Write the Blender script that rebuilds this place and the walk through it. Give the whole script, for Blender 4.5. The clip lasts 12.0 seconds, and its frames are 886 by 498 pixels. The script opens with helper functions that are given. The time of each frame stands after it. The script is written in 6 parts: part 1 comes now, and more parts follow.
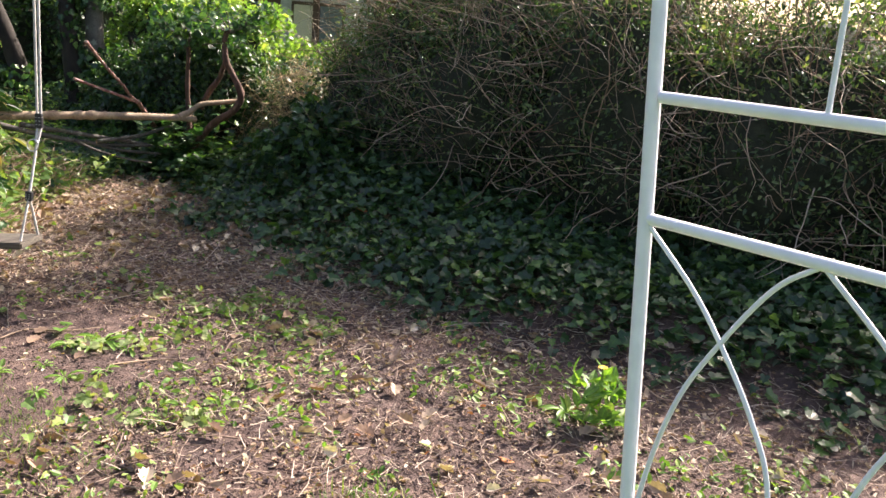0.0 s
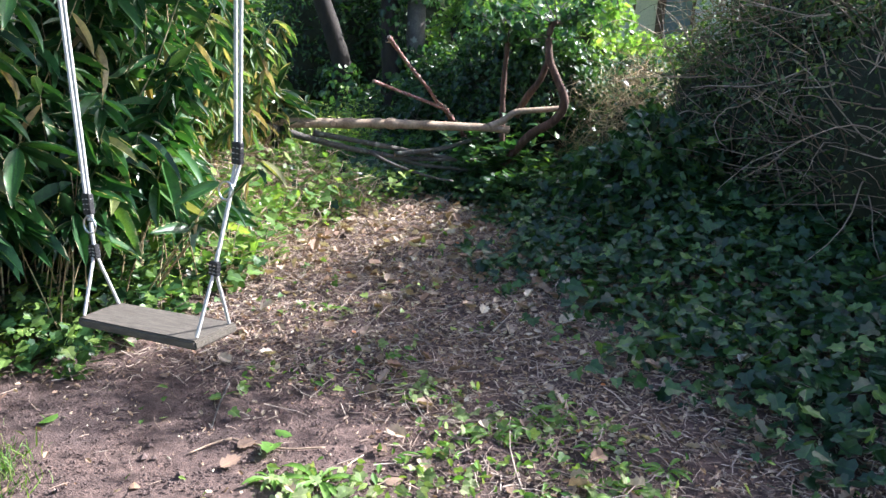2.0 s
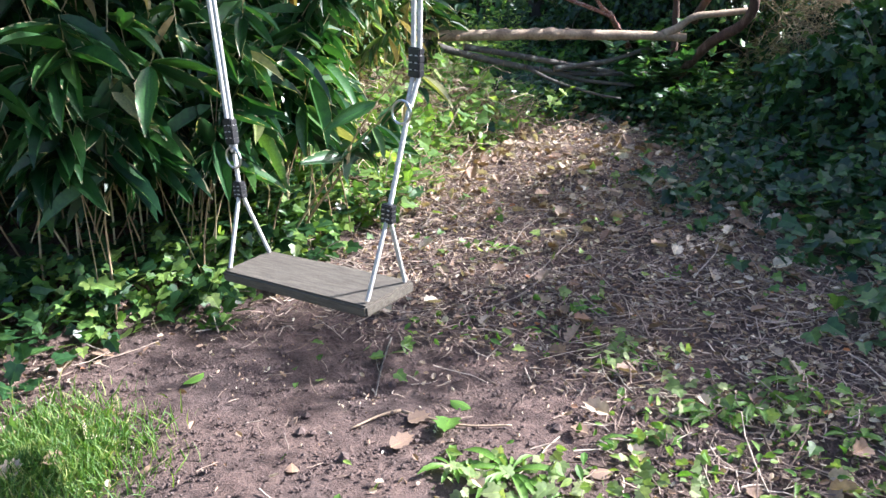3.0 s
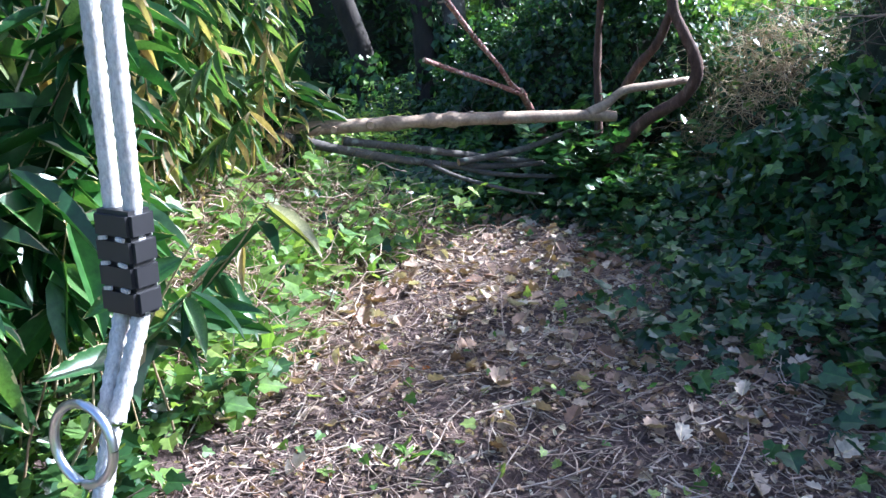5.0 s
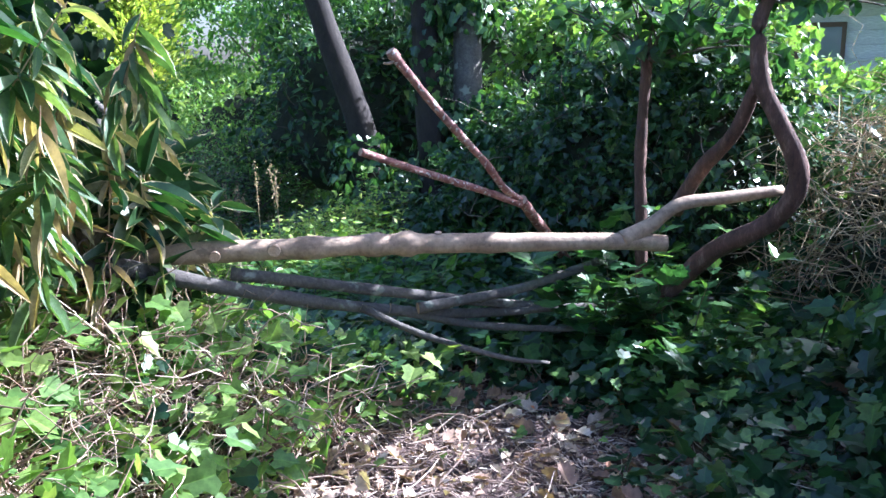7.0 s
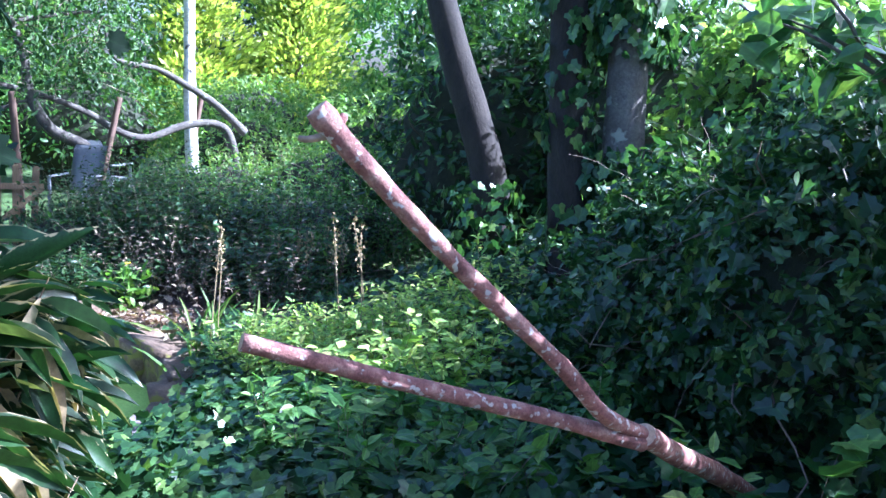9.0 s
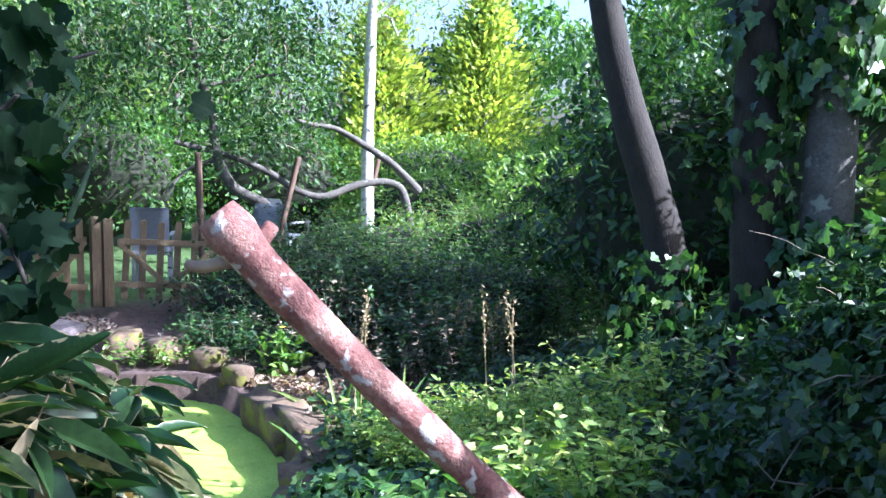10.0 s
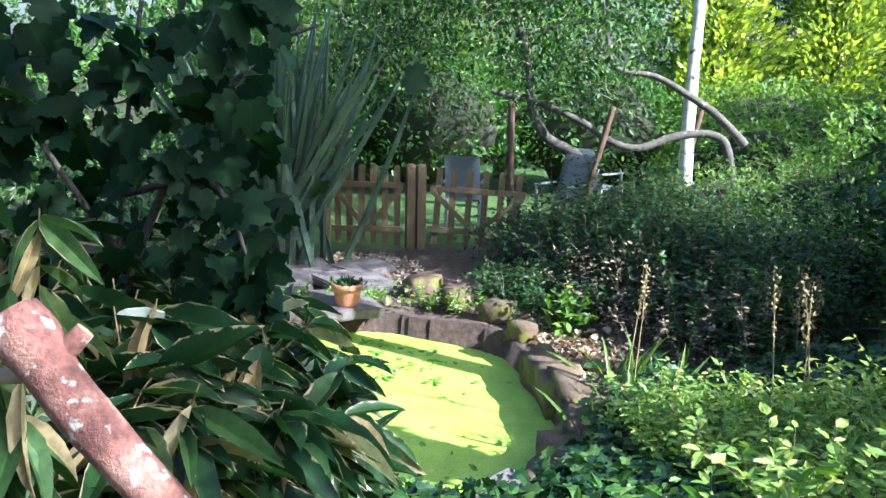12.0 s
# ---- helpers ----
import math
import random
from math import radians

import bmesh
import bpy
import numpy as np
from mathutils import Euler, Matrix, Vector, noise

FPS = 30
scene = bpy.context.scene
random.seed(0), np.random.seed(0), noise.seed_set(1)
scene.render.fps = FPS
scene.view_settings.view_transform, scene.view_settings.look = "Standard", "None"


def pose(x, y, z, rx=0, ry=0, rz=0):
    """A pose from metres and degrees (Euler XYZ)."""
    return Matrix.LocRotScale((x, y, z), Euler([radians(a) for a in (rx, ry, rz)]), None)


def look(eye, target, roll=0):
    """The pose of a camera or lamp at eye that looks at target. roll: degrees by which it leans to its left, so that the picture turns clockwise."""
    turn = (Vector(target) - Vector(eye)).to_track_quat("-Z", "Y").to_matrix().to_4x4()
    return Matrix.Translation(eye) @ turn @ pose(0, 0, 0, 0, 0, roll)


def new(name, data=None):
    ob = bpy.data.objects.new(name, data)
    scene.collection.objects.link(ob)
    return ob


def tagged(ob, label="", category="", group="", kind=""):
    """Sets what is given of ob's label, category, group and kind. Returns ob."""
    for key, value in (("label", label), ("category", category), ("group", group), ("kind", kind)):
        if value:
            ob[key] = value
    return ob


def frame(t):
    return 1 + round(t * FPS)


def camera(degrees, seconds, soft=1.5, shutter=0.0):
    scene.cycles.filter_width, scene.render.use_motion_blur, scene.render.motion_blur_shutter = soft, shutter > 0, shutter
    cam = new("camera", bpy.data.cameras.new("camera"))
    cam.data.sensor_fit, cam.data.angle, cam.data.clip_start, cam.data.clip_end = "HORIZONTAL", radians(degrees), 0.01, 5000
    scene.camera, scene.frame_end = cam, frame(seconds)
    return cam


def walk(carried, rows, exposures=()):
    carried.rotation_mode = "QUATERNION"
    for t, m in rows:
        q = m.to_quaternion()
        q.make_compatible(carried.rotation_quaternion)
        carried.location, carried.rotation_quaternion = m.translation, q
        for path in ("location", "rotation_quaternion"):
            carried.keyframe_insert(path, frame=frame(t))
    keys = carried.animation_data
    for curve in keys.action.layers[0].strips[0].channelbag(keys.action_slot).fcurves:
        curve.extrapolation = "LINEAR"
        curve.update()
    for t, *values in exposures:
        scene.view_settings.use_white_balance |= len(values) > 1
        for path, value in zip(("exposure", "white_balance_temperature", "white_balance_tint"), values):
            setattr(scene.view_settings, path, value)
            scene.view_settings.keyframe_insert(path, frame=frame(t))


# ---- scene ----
cam = camera(54.7, 12.0)
PATH = [
    (0, (-0.035, -0.085, 1.821), (0.001, 1.85, 1.319), 4.7),
    (0.5, (0.037, 0.378, 1.812), (-0.217, 2.291, 1.284), 4.0),
    (1, (-0.065, 0.921, 1.759), (-0.415, 2.808, 1.197), 3.1),
    (1.5, (-0.224, 1.426, 1.767), (-0.685, 3.304, 1.256), 2.7),
    (2, (-0.394, 1.857, 1.716), (-1.08, 3.651, 1.16), 3.2),
    (2.5, (-0.654, 2.119, 1.634), (-1.511, 3.789, 0.942), 1.6),
    (2.7, (-0.739, 2.213, 1.604), (-1.656, 3.83, 0.865), 1.0),
    (4.3, (-1.466, 3.042, 1.379), (-2.356, 4.682, 0.659), -1.8),
    (4.5, (-1.5, 3.216, 1.354), (-2.413, 4.879, 0.721), -1.9),
    (5, (-1.578, 3.708, 1.379), (-2.307, 5.484, 0.82), -1.3),
    (5.5, (-1.617, 4.224, 1.35), (-2.18, 6.076, 0.845), -1.2),
    (6, (-1.668, 4.706, 1.349), (-2.364, 6.518, 0.868), 0.8),
    (6.5, (-1.791, 5.178, 1.299), (-2.614, 6.949, 0.867), 0.5),
    (6.7, (-1.835, 5.364, 1.294), (-2.686, 7.131, 0.902), 0.0),
    (8.3, (-2.375, 6.912, 1.449), (-3.301, 8.636, 1.038), 1.2),
    (8.5, (-2.407, 7.107, 1.416), (-3.414, 8.791, 1.028), 1.3),
    (9, (-2.547, 7.538, 1.443), (-3.761, 9.085, 1.078), 2.1),
    (9.5, (-2.702, 7.878, 1.442), (-4.055, 9.323, 1.154), 2.1),
    (10, (-2.798, 8.114, 1.478), (-4.341, 9.361, 1.224), 1.5),
    (10.5, (-2.797, 8.352, 1.536), (-4.539, 9.306, 1.305), 2.2),
    (11, (-2.816, 8.487, 1.579), (-4.641, 9.259, 1.306), 2.4),
    (11.5, (-2.852, 8.533, 1.586), (-4.711, 9.187, 1.247), 1.9),
    (12, (-2.865, 8.54, 1.577), (-4.742, 9.099, 1.173), 1.2),
]
walk(cam, [(t, look(eye, target, roll)) for t, eye, target, roll in PATH], exposures=[(0.0, 1.72, 6750, 20), (0.8, 1.9, 7000, 20), (1.5, 1.98, 6000, 15), (2.5, 1.97, 5550, 15), (4.5, 1.92, 5250, 13), (5.2, 2.14, 5000, 17), (6.5, 2.22, 5050, 20), (8.5, 2.55, 4600, 22), (9.5, 2.34, 4750, 21), (10.5, 2.1, 5150, 16), (12.0, 1.94, 5250, 7)])

# ---- world and sun ----
SUN_FROM = Vector((0.57, 0.57, 0.59)).normalized()
world = bpy.data.worlds.new("world")
scene.world = world
world.use_nodes = True
sky = world.node_tree.nodes.new("ShaderNodeTexSky")
sky.sky_type = "NISHITA"
sky.sun_disc = False
sky.dust_density = 4.0
sky.sun_elevation = math.asin(SUN_FROM.z)
sky.sun_rotation = math.atan2(SUN_FROM.x, SUN_FROM.y)
world.node_tree.links.new(sky.outputs[0], world.node_tree.nodes["Background"].inputs[0])
world.node_tree.nodes["Background"].inputs[1].default_value = 0.092
sun = new("sun", bpy.data.lights.new("sun", "SUN"))
sun.data.energy, sun.data.angle, sun.data.color = 5.0, radians(0.5), (1.0, 0.94, 0.84)
sun.matrix_world = look(SUN_FROM * 30, (0, 0, 0))

RNG = np.random.default_rng(7)


# ---- materials ----
def nodes_of(name):
    m = bpy.data.materials.new(name)
    m.use_nodes = True
    return m, m.node_tree.nodes, m.node_tree.links, m.node_tree.nodes["Principled BSDF"]


def ramp(nodes, stops):
    r = nodes.new("ShaderNodeValToRGB")
    els = r.color_ramp.elements
    while len(els) < len(stops):
        els.new(0.5)
    for e, (p, c) in zip(els, stops):
        e.position, e.color = p, (*c, 1)
    return r


def mixer(nodes, links, fac, a, b, blend="MIX"):
    m = nodes.new("ShaderNodeMix")
    m.data_type, m.blend_type = "RGBA", blend
    for sock, v in ((m.inputs[0], fac), (m.inputs[6], a), (m.inputs[7], b)):
        if isinstance(v, (int, float)):
            sock.default_value = v
        elif isinstance(v, tuple):
            sock.default_value = (*v, 1)
        else:
            links.new(v, sock)
    return m.outputs[2]


def noise_node(nodes, links, scale, detail=5, rough=0.6, coord="Object"):
    tc = nodes.new("ShaderNodeTexCoord")
    n = nodes.new("ShaderNodeTexNoise")
    n.inputs["Scale"].default_value, n.inputs["Detail"].default_value, n.inputs["Roughness"].default_value = scale, detail, rough
    links.new(tc.outputs[coord], n.inputs["Vector"])
    return n.outputs["Fac"]


def bump_of(nodes, links, bsdf, height, strength, dist=0.01):
    b = nodes.new("ShaderNodeBump")
    b.inputs["Strength"].default_value, b.inputs["Distance"].default_value = strength, dist
    links.new(height, b.inputs["Height"])
    links.new(b.outputs[0], bsdf.inputs["Normal"])


def leaf_material(name, stops, rim=None, rough=0.42, through_light=0.3, rim_start=0.75, single=False):
    """Leaf: a hue of its own for each leaf, mottling, an optional dry margin, light passing through."""
    m, n, l, b = nodes_of(name)
    if single:
        rnd = n.new("ShaderNodeObjectInfo").outputs["Random"]
    else:
        rnd = n.new("ShaderNodeNewGeometry").outputs["Random Per Island"]
    col = ramp(n, stops)
    l.new(rnd, col.inputs[0])
    mott = noise_node(n, l, 45, 4)
    r2 = ramp(n, [(0.3, (0.62, 0.62, 0.62)), (0.75, (1.25, 1.25, 1.25))])
    l.new(mott, r2.inputs[0])
    out = mixer(n, l, 1.0, col.outputs[0], r2.outputs[0], "MULTIPLY")
    att = n.new("ShaderNodeAttribute")
    att.attribute_name = "rim"
    vein = ramp(n, [(0.0, (1.5, 1.5, 1.2)), (0.16, (1, 1, 1))])
    l.new(att.outputs["Fac"], vein.inputs[0])
    out = mixer(n, l, 1.0, out, vein.outputs[0], "MULTIPLY")
    if rim:
        edge = n.new("ShaderNodeMath")
        edge.operation = "ADD"
        l.new(att.outputs["Fac"], edge.inputs[0])
        wob = n.new("ShaderNodeMapRange")
        wob.inputs[1].default_value, wob.inputs[2].default_value = 0.3, 0.7
        wob.inputs[3].default_value, wob.inputs[4].default_value = -0.3, 0.18
        l.new(noise_node(n, l, 9, 3), wob.inputs[0])
        l.new(wob.outputs[0], edge.inputs[1])
        er = ramp(n, [(rim_start, (0, 0, 0)), (min(1, rim_start + 0.1), (1, 1, 1))])
        l.new(edge.outputs[0], er.inputs[0])
        out = mixer(n, l, er.outputs[0], out, rim)
    l.new(out, b.inputs["Base Color"])
    b.inputs["Roughness"].default_value = rough
    tr = n.new("ShaderNodeBsdfTranslucent")
    warm = mixer(n, l, 1.0, out, (1.5, 1.6, 0.6), "MULTIPLY")
    l.new(warm, tr.inputs["Color"])
    mix = n.new("ShaderNodeMixShader")
    mix.inputs[0].default_value = through_light
    l.new(b.outputs[0], mix.inputs[1])
    l.new(tr.outputs[0], mix.inputs[2])
    l.new(mix.outputs[0], n["Material Output"].inputs[0])
    return m


def grain_material(name, stops, scale=8, rough=0.8, bump=0.4, stretch=None, spots=None, per_piece=0.0, dist=0.01):
    """Bark, wood, stone, soil: mottled colour at two scales with relief."""
    m, n, l, b = nodes_of(name)
    tc = n.new("ShaderNodeTexCoord")
    mp = n.new("ShaderNodeMapping")
    l.new(tc.outputs["Object"], mp.inputs[0])
    if stretch:
        mp.inputs["Scale"].default_value = stretch
    big, fine = n.new("ShaderNodeTexNoise"), n.new("ShaderNodeTexNoise")
    for t, s, d in ((big, scale, 6), (fine, scale * 7, 8)):
        t.inputs["Scale"].default_value, t.inputs["Detail"].default_value, t.inputs["Roughness"].default_value = s, d, 0.65
        l.new(mp.outputs[0], t.inputs["Vector"])
    r = ramp(n, stops)
    l.new(big.outputs["Fac"], r.inputs[0])
    f = ramp(n, [(0.3, (0.55, 0.55, 0.55)), (0.7, (1.3, 1.3, 1.3))])
    l.new(fine.outputs["Fac"], f.inputs[0])
    out = mixer(n, l, 0.8, r.outputs[0], f.outputs[0], "MULTIPLY")
    if spots:
        colour, at, sc = spots
        s = n.new("ShaderNodeTexNoise")
        s.inputs["Scale"].default_value, s.inputs["Detail"].default_value = sc, 4
        l.new(tc.outputs["Object"], s.inputs["Vector"])
        sr = ramp(n, [(at, (0, 0, 0)), (at + 0.06, (1, 1, 1))])
        l.new(s.outputs["Fac"], sr.inputs[0])
        out = mixer(n, l, sr.outputs[0], out, colour)
    if per_piece:
        v = n.new("ShaderNodeMapRange")
        v.inputs[3].default_value, v.inputs[4].default_value = 1 - per_piece, 1 + per_piece
        l.new(n.new("ShaderNodeObjectInfo").outputs["Random"], v.inputs[0])
        h = n.new("ShaderNodeHueSaturation")
        l.new(v.outputs[0], h.inputs["Value"])
        l.new(out, h.inputs["Color"])
        out = h.outputs[0]
    l.new(out, b.inputs["Base Color"])
    b.inputs["Roughness"].default_value = rough
    bump_of(n, l, b, fine.outputs["Fac"], bump, dist)
    return m


def plain(name, colour, rough=0.5, metal=0.0, vary=0.12, scale=30):
    m, n, l, b = nodes_of(name)
    r = ramp(n, [(0.3, tuple(c * (1 - vary) for c in colour)), (0.7, tuple(c * (1 + vary) for c in colour))])
    l.new(noise_node(n, l, scale), r.inputs[0])
    l.new(r.outputs[0], b.inputs["Base Color"])
    b.inputs["Roughness"].default_value, b.inputs["Metallic"].default_value = rough, metal
    return m


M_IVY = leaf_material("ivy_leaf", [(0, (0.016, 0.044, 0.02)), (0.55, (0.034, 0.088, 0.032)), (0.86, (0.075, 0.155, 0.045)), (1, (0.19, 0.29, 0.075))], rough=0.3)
# lit copy of the ivy leaf: sunlight put into a lighter colour
M_IVY_LIT = leaf_material("sunlit_ivy_leaf", [(0, (0.09, 0.18, 0.05)), (0.6, (0.18, 0.3, 0.07)), (1, (0.33, 0.42, 0.12))], rough=0.42, through_light=0.4)
M_SHRUB = leaf_material("shrub_leaf", [(0, (0.014, 0.042, 0.014)), (0.6, (0.03, 0.078, 0.023)), (1, (0.09, 0.17, 0.045))], rough=0.4)
M_HEDGE = leaf_material("small_hedge_leaf", [(0, (0.028, 0.062, 0.024)), (0.6, (0.065, 0.115, 0.042)), (0.93, (0.15, 0.21, 0.085)), (1, (0.3, 0.32, 0.15))], rough=0.36, through_light=0.35)
# yellow-green leaves, brightened so that sunshine is part of the colour
M_SUNNY = leaf_material("sunlit_shrub_leaf", [(0, (0.15, 0.27, 0.06)), (0.5, (0.28, 0.42, 0.1)), (0.85, (0.45, 0.54, 0.15)), (1, (0.64, 0.64, 0.24))], rough=0.45, through_light=0.4)
M_TREE = leaf_material("tree_leaf", [(0, (0.045, 0.12, 0.03)), (0.6, (0.09, 0.2, 0.05)), (1, (0.2, 0.32, 0.08))], rough=0.45, through_light=0.42)
M_PALE = leaf_material("pale_tree_leaf", [(0, (0.09, 0.19, 0.04)), (0.6, (0.18, 0.3, 0.08)), (1, (0.34, 0.44, 0.15))], rough=0.5, through_light=0.45)
M_GOLD = leaf_material("golden_conifer_spray", [(0, (0.1, 0.17, 0.03)), (0.55, (0.34, 0.42, 0.07)), (1, (0.6, 0.62, 0.15))], rough=0.6, through_light=0.45)
BAM = [(0, (0.014, 0.05, 0.016)), (0.5, (0.028, 0.088, 0.024)), (0.9, (0.055, 0.15, 0.034)), (0.975, (0.12, 0.22, 0.06)), (1, (0.3, 0.27, 0.13))]
M_BAM = leaf_material("bamboo_leaf", BAM, rim=(0.5, 0.42, 0.25), rough=0.36, through_light=0.24, rim_start=0.965)
M_BAM_ONE = leaf_material("bamboo_leaf_single", BAM, rim=(0.5, 0.42, 0.25), rough=0.36, through_light=0.24, rim_start=0.955, single=True)
PALE_BAM = [(0, (0.013, 0.045, 0.015)), (0.6, (0.025, 0.068, 0.02)), (0.92, (0.045, 0.095, 0.03)), (1, (0.3, 0.26, 0.13))]
M_BAM_WORN = leaf_material("fading_bamboo_leaf", PALE_BAM, rim=(0.5, 0.42, 0.25), rough=0.4, through_light=0.28, rim_start=0.91)
M_BAM_WORN_ONE = leaf_material("fading_bamboo_leaf_single", PALE_BAM, rim=(0.5, 0.42, 0.25), rough=0.4, through_light=0.28, rim_start=0.91, single=True)
PALER = [(0, (0.05, 0.11, 0.035)), (0.6, (0.1, 0.18, 0.06)), (0.9, (0.17, 0.24, 0.09)), (1, (0.45, 0.38, 0.2))]
M_BAM_PALE = leaf_material("pale_drooping_bamboo_leaf", PALER, rim=(0.5, 0.42, 0.25), rough=0.5, through_light=0.35, rim_start=0.93)
M_BAM_PALE_ONE = leaf_material("pale_drooping_bamboo_leaf_single", PALER, rim=(0.5, 0.42, 0.25), rough=0.5, through_light=0.35, rim_start=0.93, single=True)
M_CLOD = grain_material("soil_crumb", [(0.3, (0.06, 0.04, 0.035)), (0.6, (0.15, 0.105, 0.09)), (0.8, (0.32, 0.26, 0.22))], 60, 0.95, 0.5, dist=0.003)
M_DRYBAM = leaf_material("dry_bamboo_leaf", [(0, (0.28, 0.2, 0.1)), (0.6, (0.45, 0.35, 0.19)), (1, (0.6, 0.5, 0.3))], rough=0.7, through_light=0.25)
M_DEAD = leaf_material("fallen_leaf", [(0, (0.21, 0.12, 0.075)), (0.5, (0.4, 0.28, 0.2)), (0.85, (0.56, 0.46, 0.35)), (0.97, (0.68, 0.61, 0.5)), (1, (0.5, 0.16, 0.04))], rough=0.75, through_light=0.15)
M_GRASS = leaf_material("grass_blade", [(0, (0.06, 0.14, 0.025)), (0.6, (0.13, 0.24, 0.04)), (0.9, (0.24, 0.32, 0.08)), (1, (0.5, 0.45, 0.22))], rough=0.5, through_light=0.4)
M_FLAX = leaf_material("flax_blade", [(0, (0.035, 0.07, 0.05)), (0.6, (0.09, 0.14, 0.1)), (0.95, (0.16, 0.2, 0.14)), (1, (0.5, 0.22, 0.05))], rough=0.4, through_light=0.15)
# sapling's shade put into a near-black leaf colour, with the sheen cut
M_VINE = leaf_material("shaded_sycamore_leaf", [(0, (0.008, 0.026, 0.011)), (0.8, (0.018, 0.046, 0.018)), (1, (0.1, 0.17, 0.06))], rough=0.6, through_light=0.25)
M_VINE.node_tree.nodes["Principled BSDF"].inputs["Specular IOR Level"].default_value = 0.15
M_WEED = leaf_material("weed_leaf", [(0, (0.09, 0.2, 0.035)), (0.6, (0.16, 0.3, 0.05)), (1, (0.3, 0.4, 0.1))], rough=0.5, through_light=0.35)
M_HERB = leaf_material("pale_herb_leaf", [(0, (0.13, 0.2, 0.06)), (0.6, (0.22, 0.3, 0.1)), (1, (0.38, 0.42, 0.2))], rough=0.6, through_light=0.35)
M_APPLE = leaf_material("apple_leaf", [(0, (0.018, 0.052, 0.014)), (0.6, (0.04, 0.1, 0.025)), (1, (0.12, 0.21, 0.055))], rough=0.55, through_light=0.28)
M_TWIG = leaf_material("dry_twig", [(0, (0.18, 0.12, 0.09)), (0.6, (0.4, 0.3, 0.23)), (1, (0.6, 0.5, 0.4))], rough=0.85, through_light=0.02)
M_STEM = leaf_material("brown_stem", [(0, (0.09, 0.066, 0.046)), (0.6, (0.23, 0.17, 0.12)), (1, (0.44, 0.35, 0.26))], rough=0.85, through_light=0.02)
M_TAN = leaf_material("tan_stem", [(0, (0.2, 0.11, 0.07)), (0.5, (0.42, 0.3, 0.21)), (1, (0.66, 0.53, 0.4))], rough=0.85, through_light=0.03)
M_STRAW = leaf_material("straw_stem", [(0, (0.3, 0.2, 0.11)), (0.6, (0.48, 0.36, 0.2)), (1, (0.62, 0.52, 0.32))], rough=0.8, through_light=0.05)
# shade inside the shrubs, put into the colour of a solid filler
M_CORE = grain_material("dark_inner_filler", [(0.3, (0.016, 0.022, 0.012)), (0.7, (0.05, 0.055, 0.03))], 14, 0.95, 0.8)
M_BARK = grain_material("grey_brown_bark", [(0.3, (0.075, 0.066, 0.056)), (0.7, (0.165, 0.148, 0.125))], 9, 0.88, 0.8, spots=((0.27, 0.28, 0.22), 0.62, 11))
# brown trunk bark, darkened further so the colour carries the trees' shade
M_TRUNK = grain_material("shade_darkened_brown_bark", [(0.3, (0.012, 0.009, 0.007)), (0.7, (0.036, 0.028, 0.021))], 8, 0.9, 0.8, stretch=(1.5, 1.5, 0.6))
M_PALEBARK = grain_material("pale_smooth_bark", [(0.25, (0.18, 0.115, 0.07)), (0.5, (0.36, 0.255, 0.165)), (0.75, (0.48, 0.37, 0.255))], 7, 0.7, 0.35, spots=((0.2, 0.14, 0.09), 0.66, 24))
M_REDBARK = grain_material("reddish_flaking_bark", [(0.3, (0.1, 0.035, 0.03)), (0.48, (0.24, 0.1, 0.08)), (0.62, (0.36, 0.2, 0.155)), (0.75, (0.48, 0.36, 0.29))], 28, 0.76, 0.8, spots=((0.5, 0.46, 0.42), 0.585, 62), dist=0.004)
M_DARKBARK = grain_material("dark_red_bark", [(0.25, (0.045, 0.023, 0.016)), (0.55, (0.125, 0.065, 0.044)), (0.75, (0.29, 0.19, 0.135))], 9, 0.85, 0.8, stretch=(3, 3, 0.8))
M_BIRCH = grain_material("white_birch_bark", [(0.35, (0.5, 0.47, 0.4)), (0.65, (0.8, 0.78, 0.72))], 4, 0.7, 0.3, stretch=(1, 1, 4), spots=((0.07, 0.06, 0.05), 0.66, 6))
M_CUT = grain_material("cut_wood_end", [(0.3, (0.42, 0.27, 0.16)), (0.7, (0.6, 0.44, 0.3))], 30, 0.8, 0.4)
M_SEAT = grain_material("weathered_grey_wood", [(0.3, (0.06, 0.05, 0.038)), (0.7, (0.14, 0.12, 0.092))], 12, 0.85, 0.5, stretch=(1, 9, 9), dist=0.003)
M_FENCE = grain_material("aged_softwood", [(0.3, (0.13, 0.09, 0.05)), (0.7, (0.27, 0.195, 0.11))], 9, 0.8, 0.4, stretch=(8, 8, 1), per_piece=0.18, dist=0.004)
M_ROPE = grain_material("grey_white_rope", [(0.3, (0.4, 0.385, 0.36)), (0.7, (0.6, 0.585, 0.555))], 70, 0.9, 0.6, stretch=(1, 1, 0.4), dist=0.002)
M_TAPE = plain("black_plastic_binding", (0.018, 0.018, 0.02), 0.45)
M_STEEL = plain("galvanised_steel", (0.62, 0.63, 0.65), 0.28, 1.0)
M_WHITE = plain("white_powder_coat", (0.8, 0.8, 0.83), 0.35, 0.0, 0.05)
M_CHAIR = plain("faded_white_plastic", (0.36, 0.37, 0.41), 0.5)
M_POT = grain_material("terracotta", [(0.3, (0.4, 0.15, 0.1)), (0.7, (0.55, 0.25, 0.17))], 14, 0.85, 0.3, dist=0.003)
M_STONE = grain_material("mossy_brown_stone", [(0.3, (0.08, 0.052, 0.033)), (0.7, (0.22, 0.155, 0.1))], 9, 0.95, 0.9, spots=((0.16, 0.15, 0.03), 0.53, 8), per_piece=0.2)
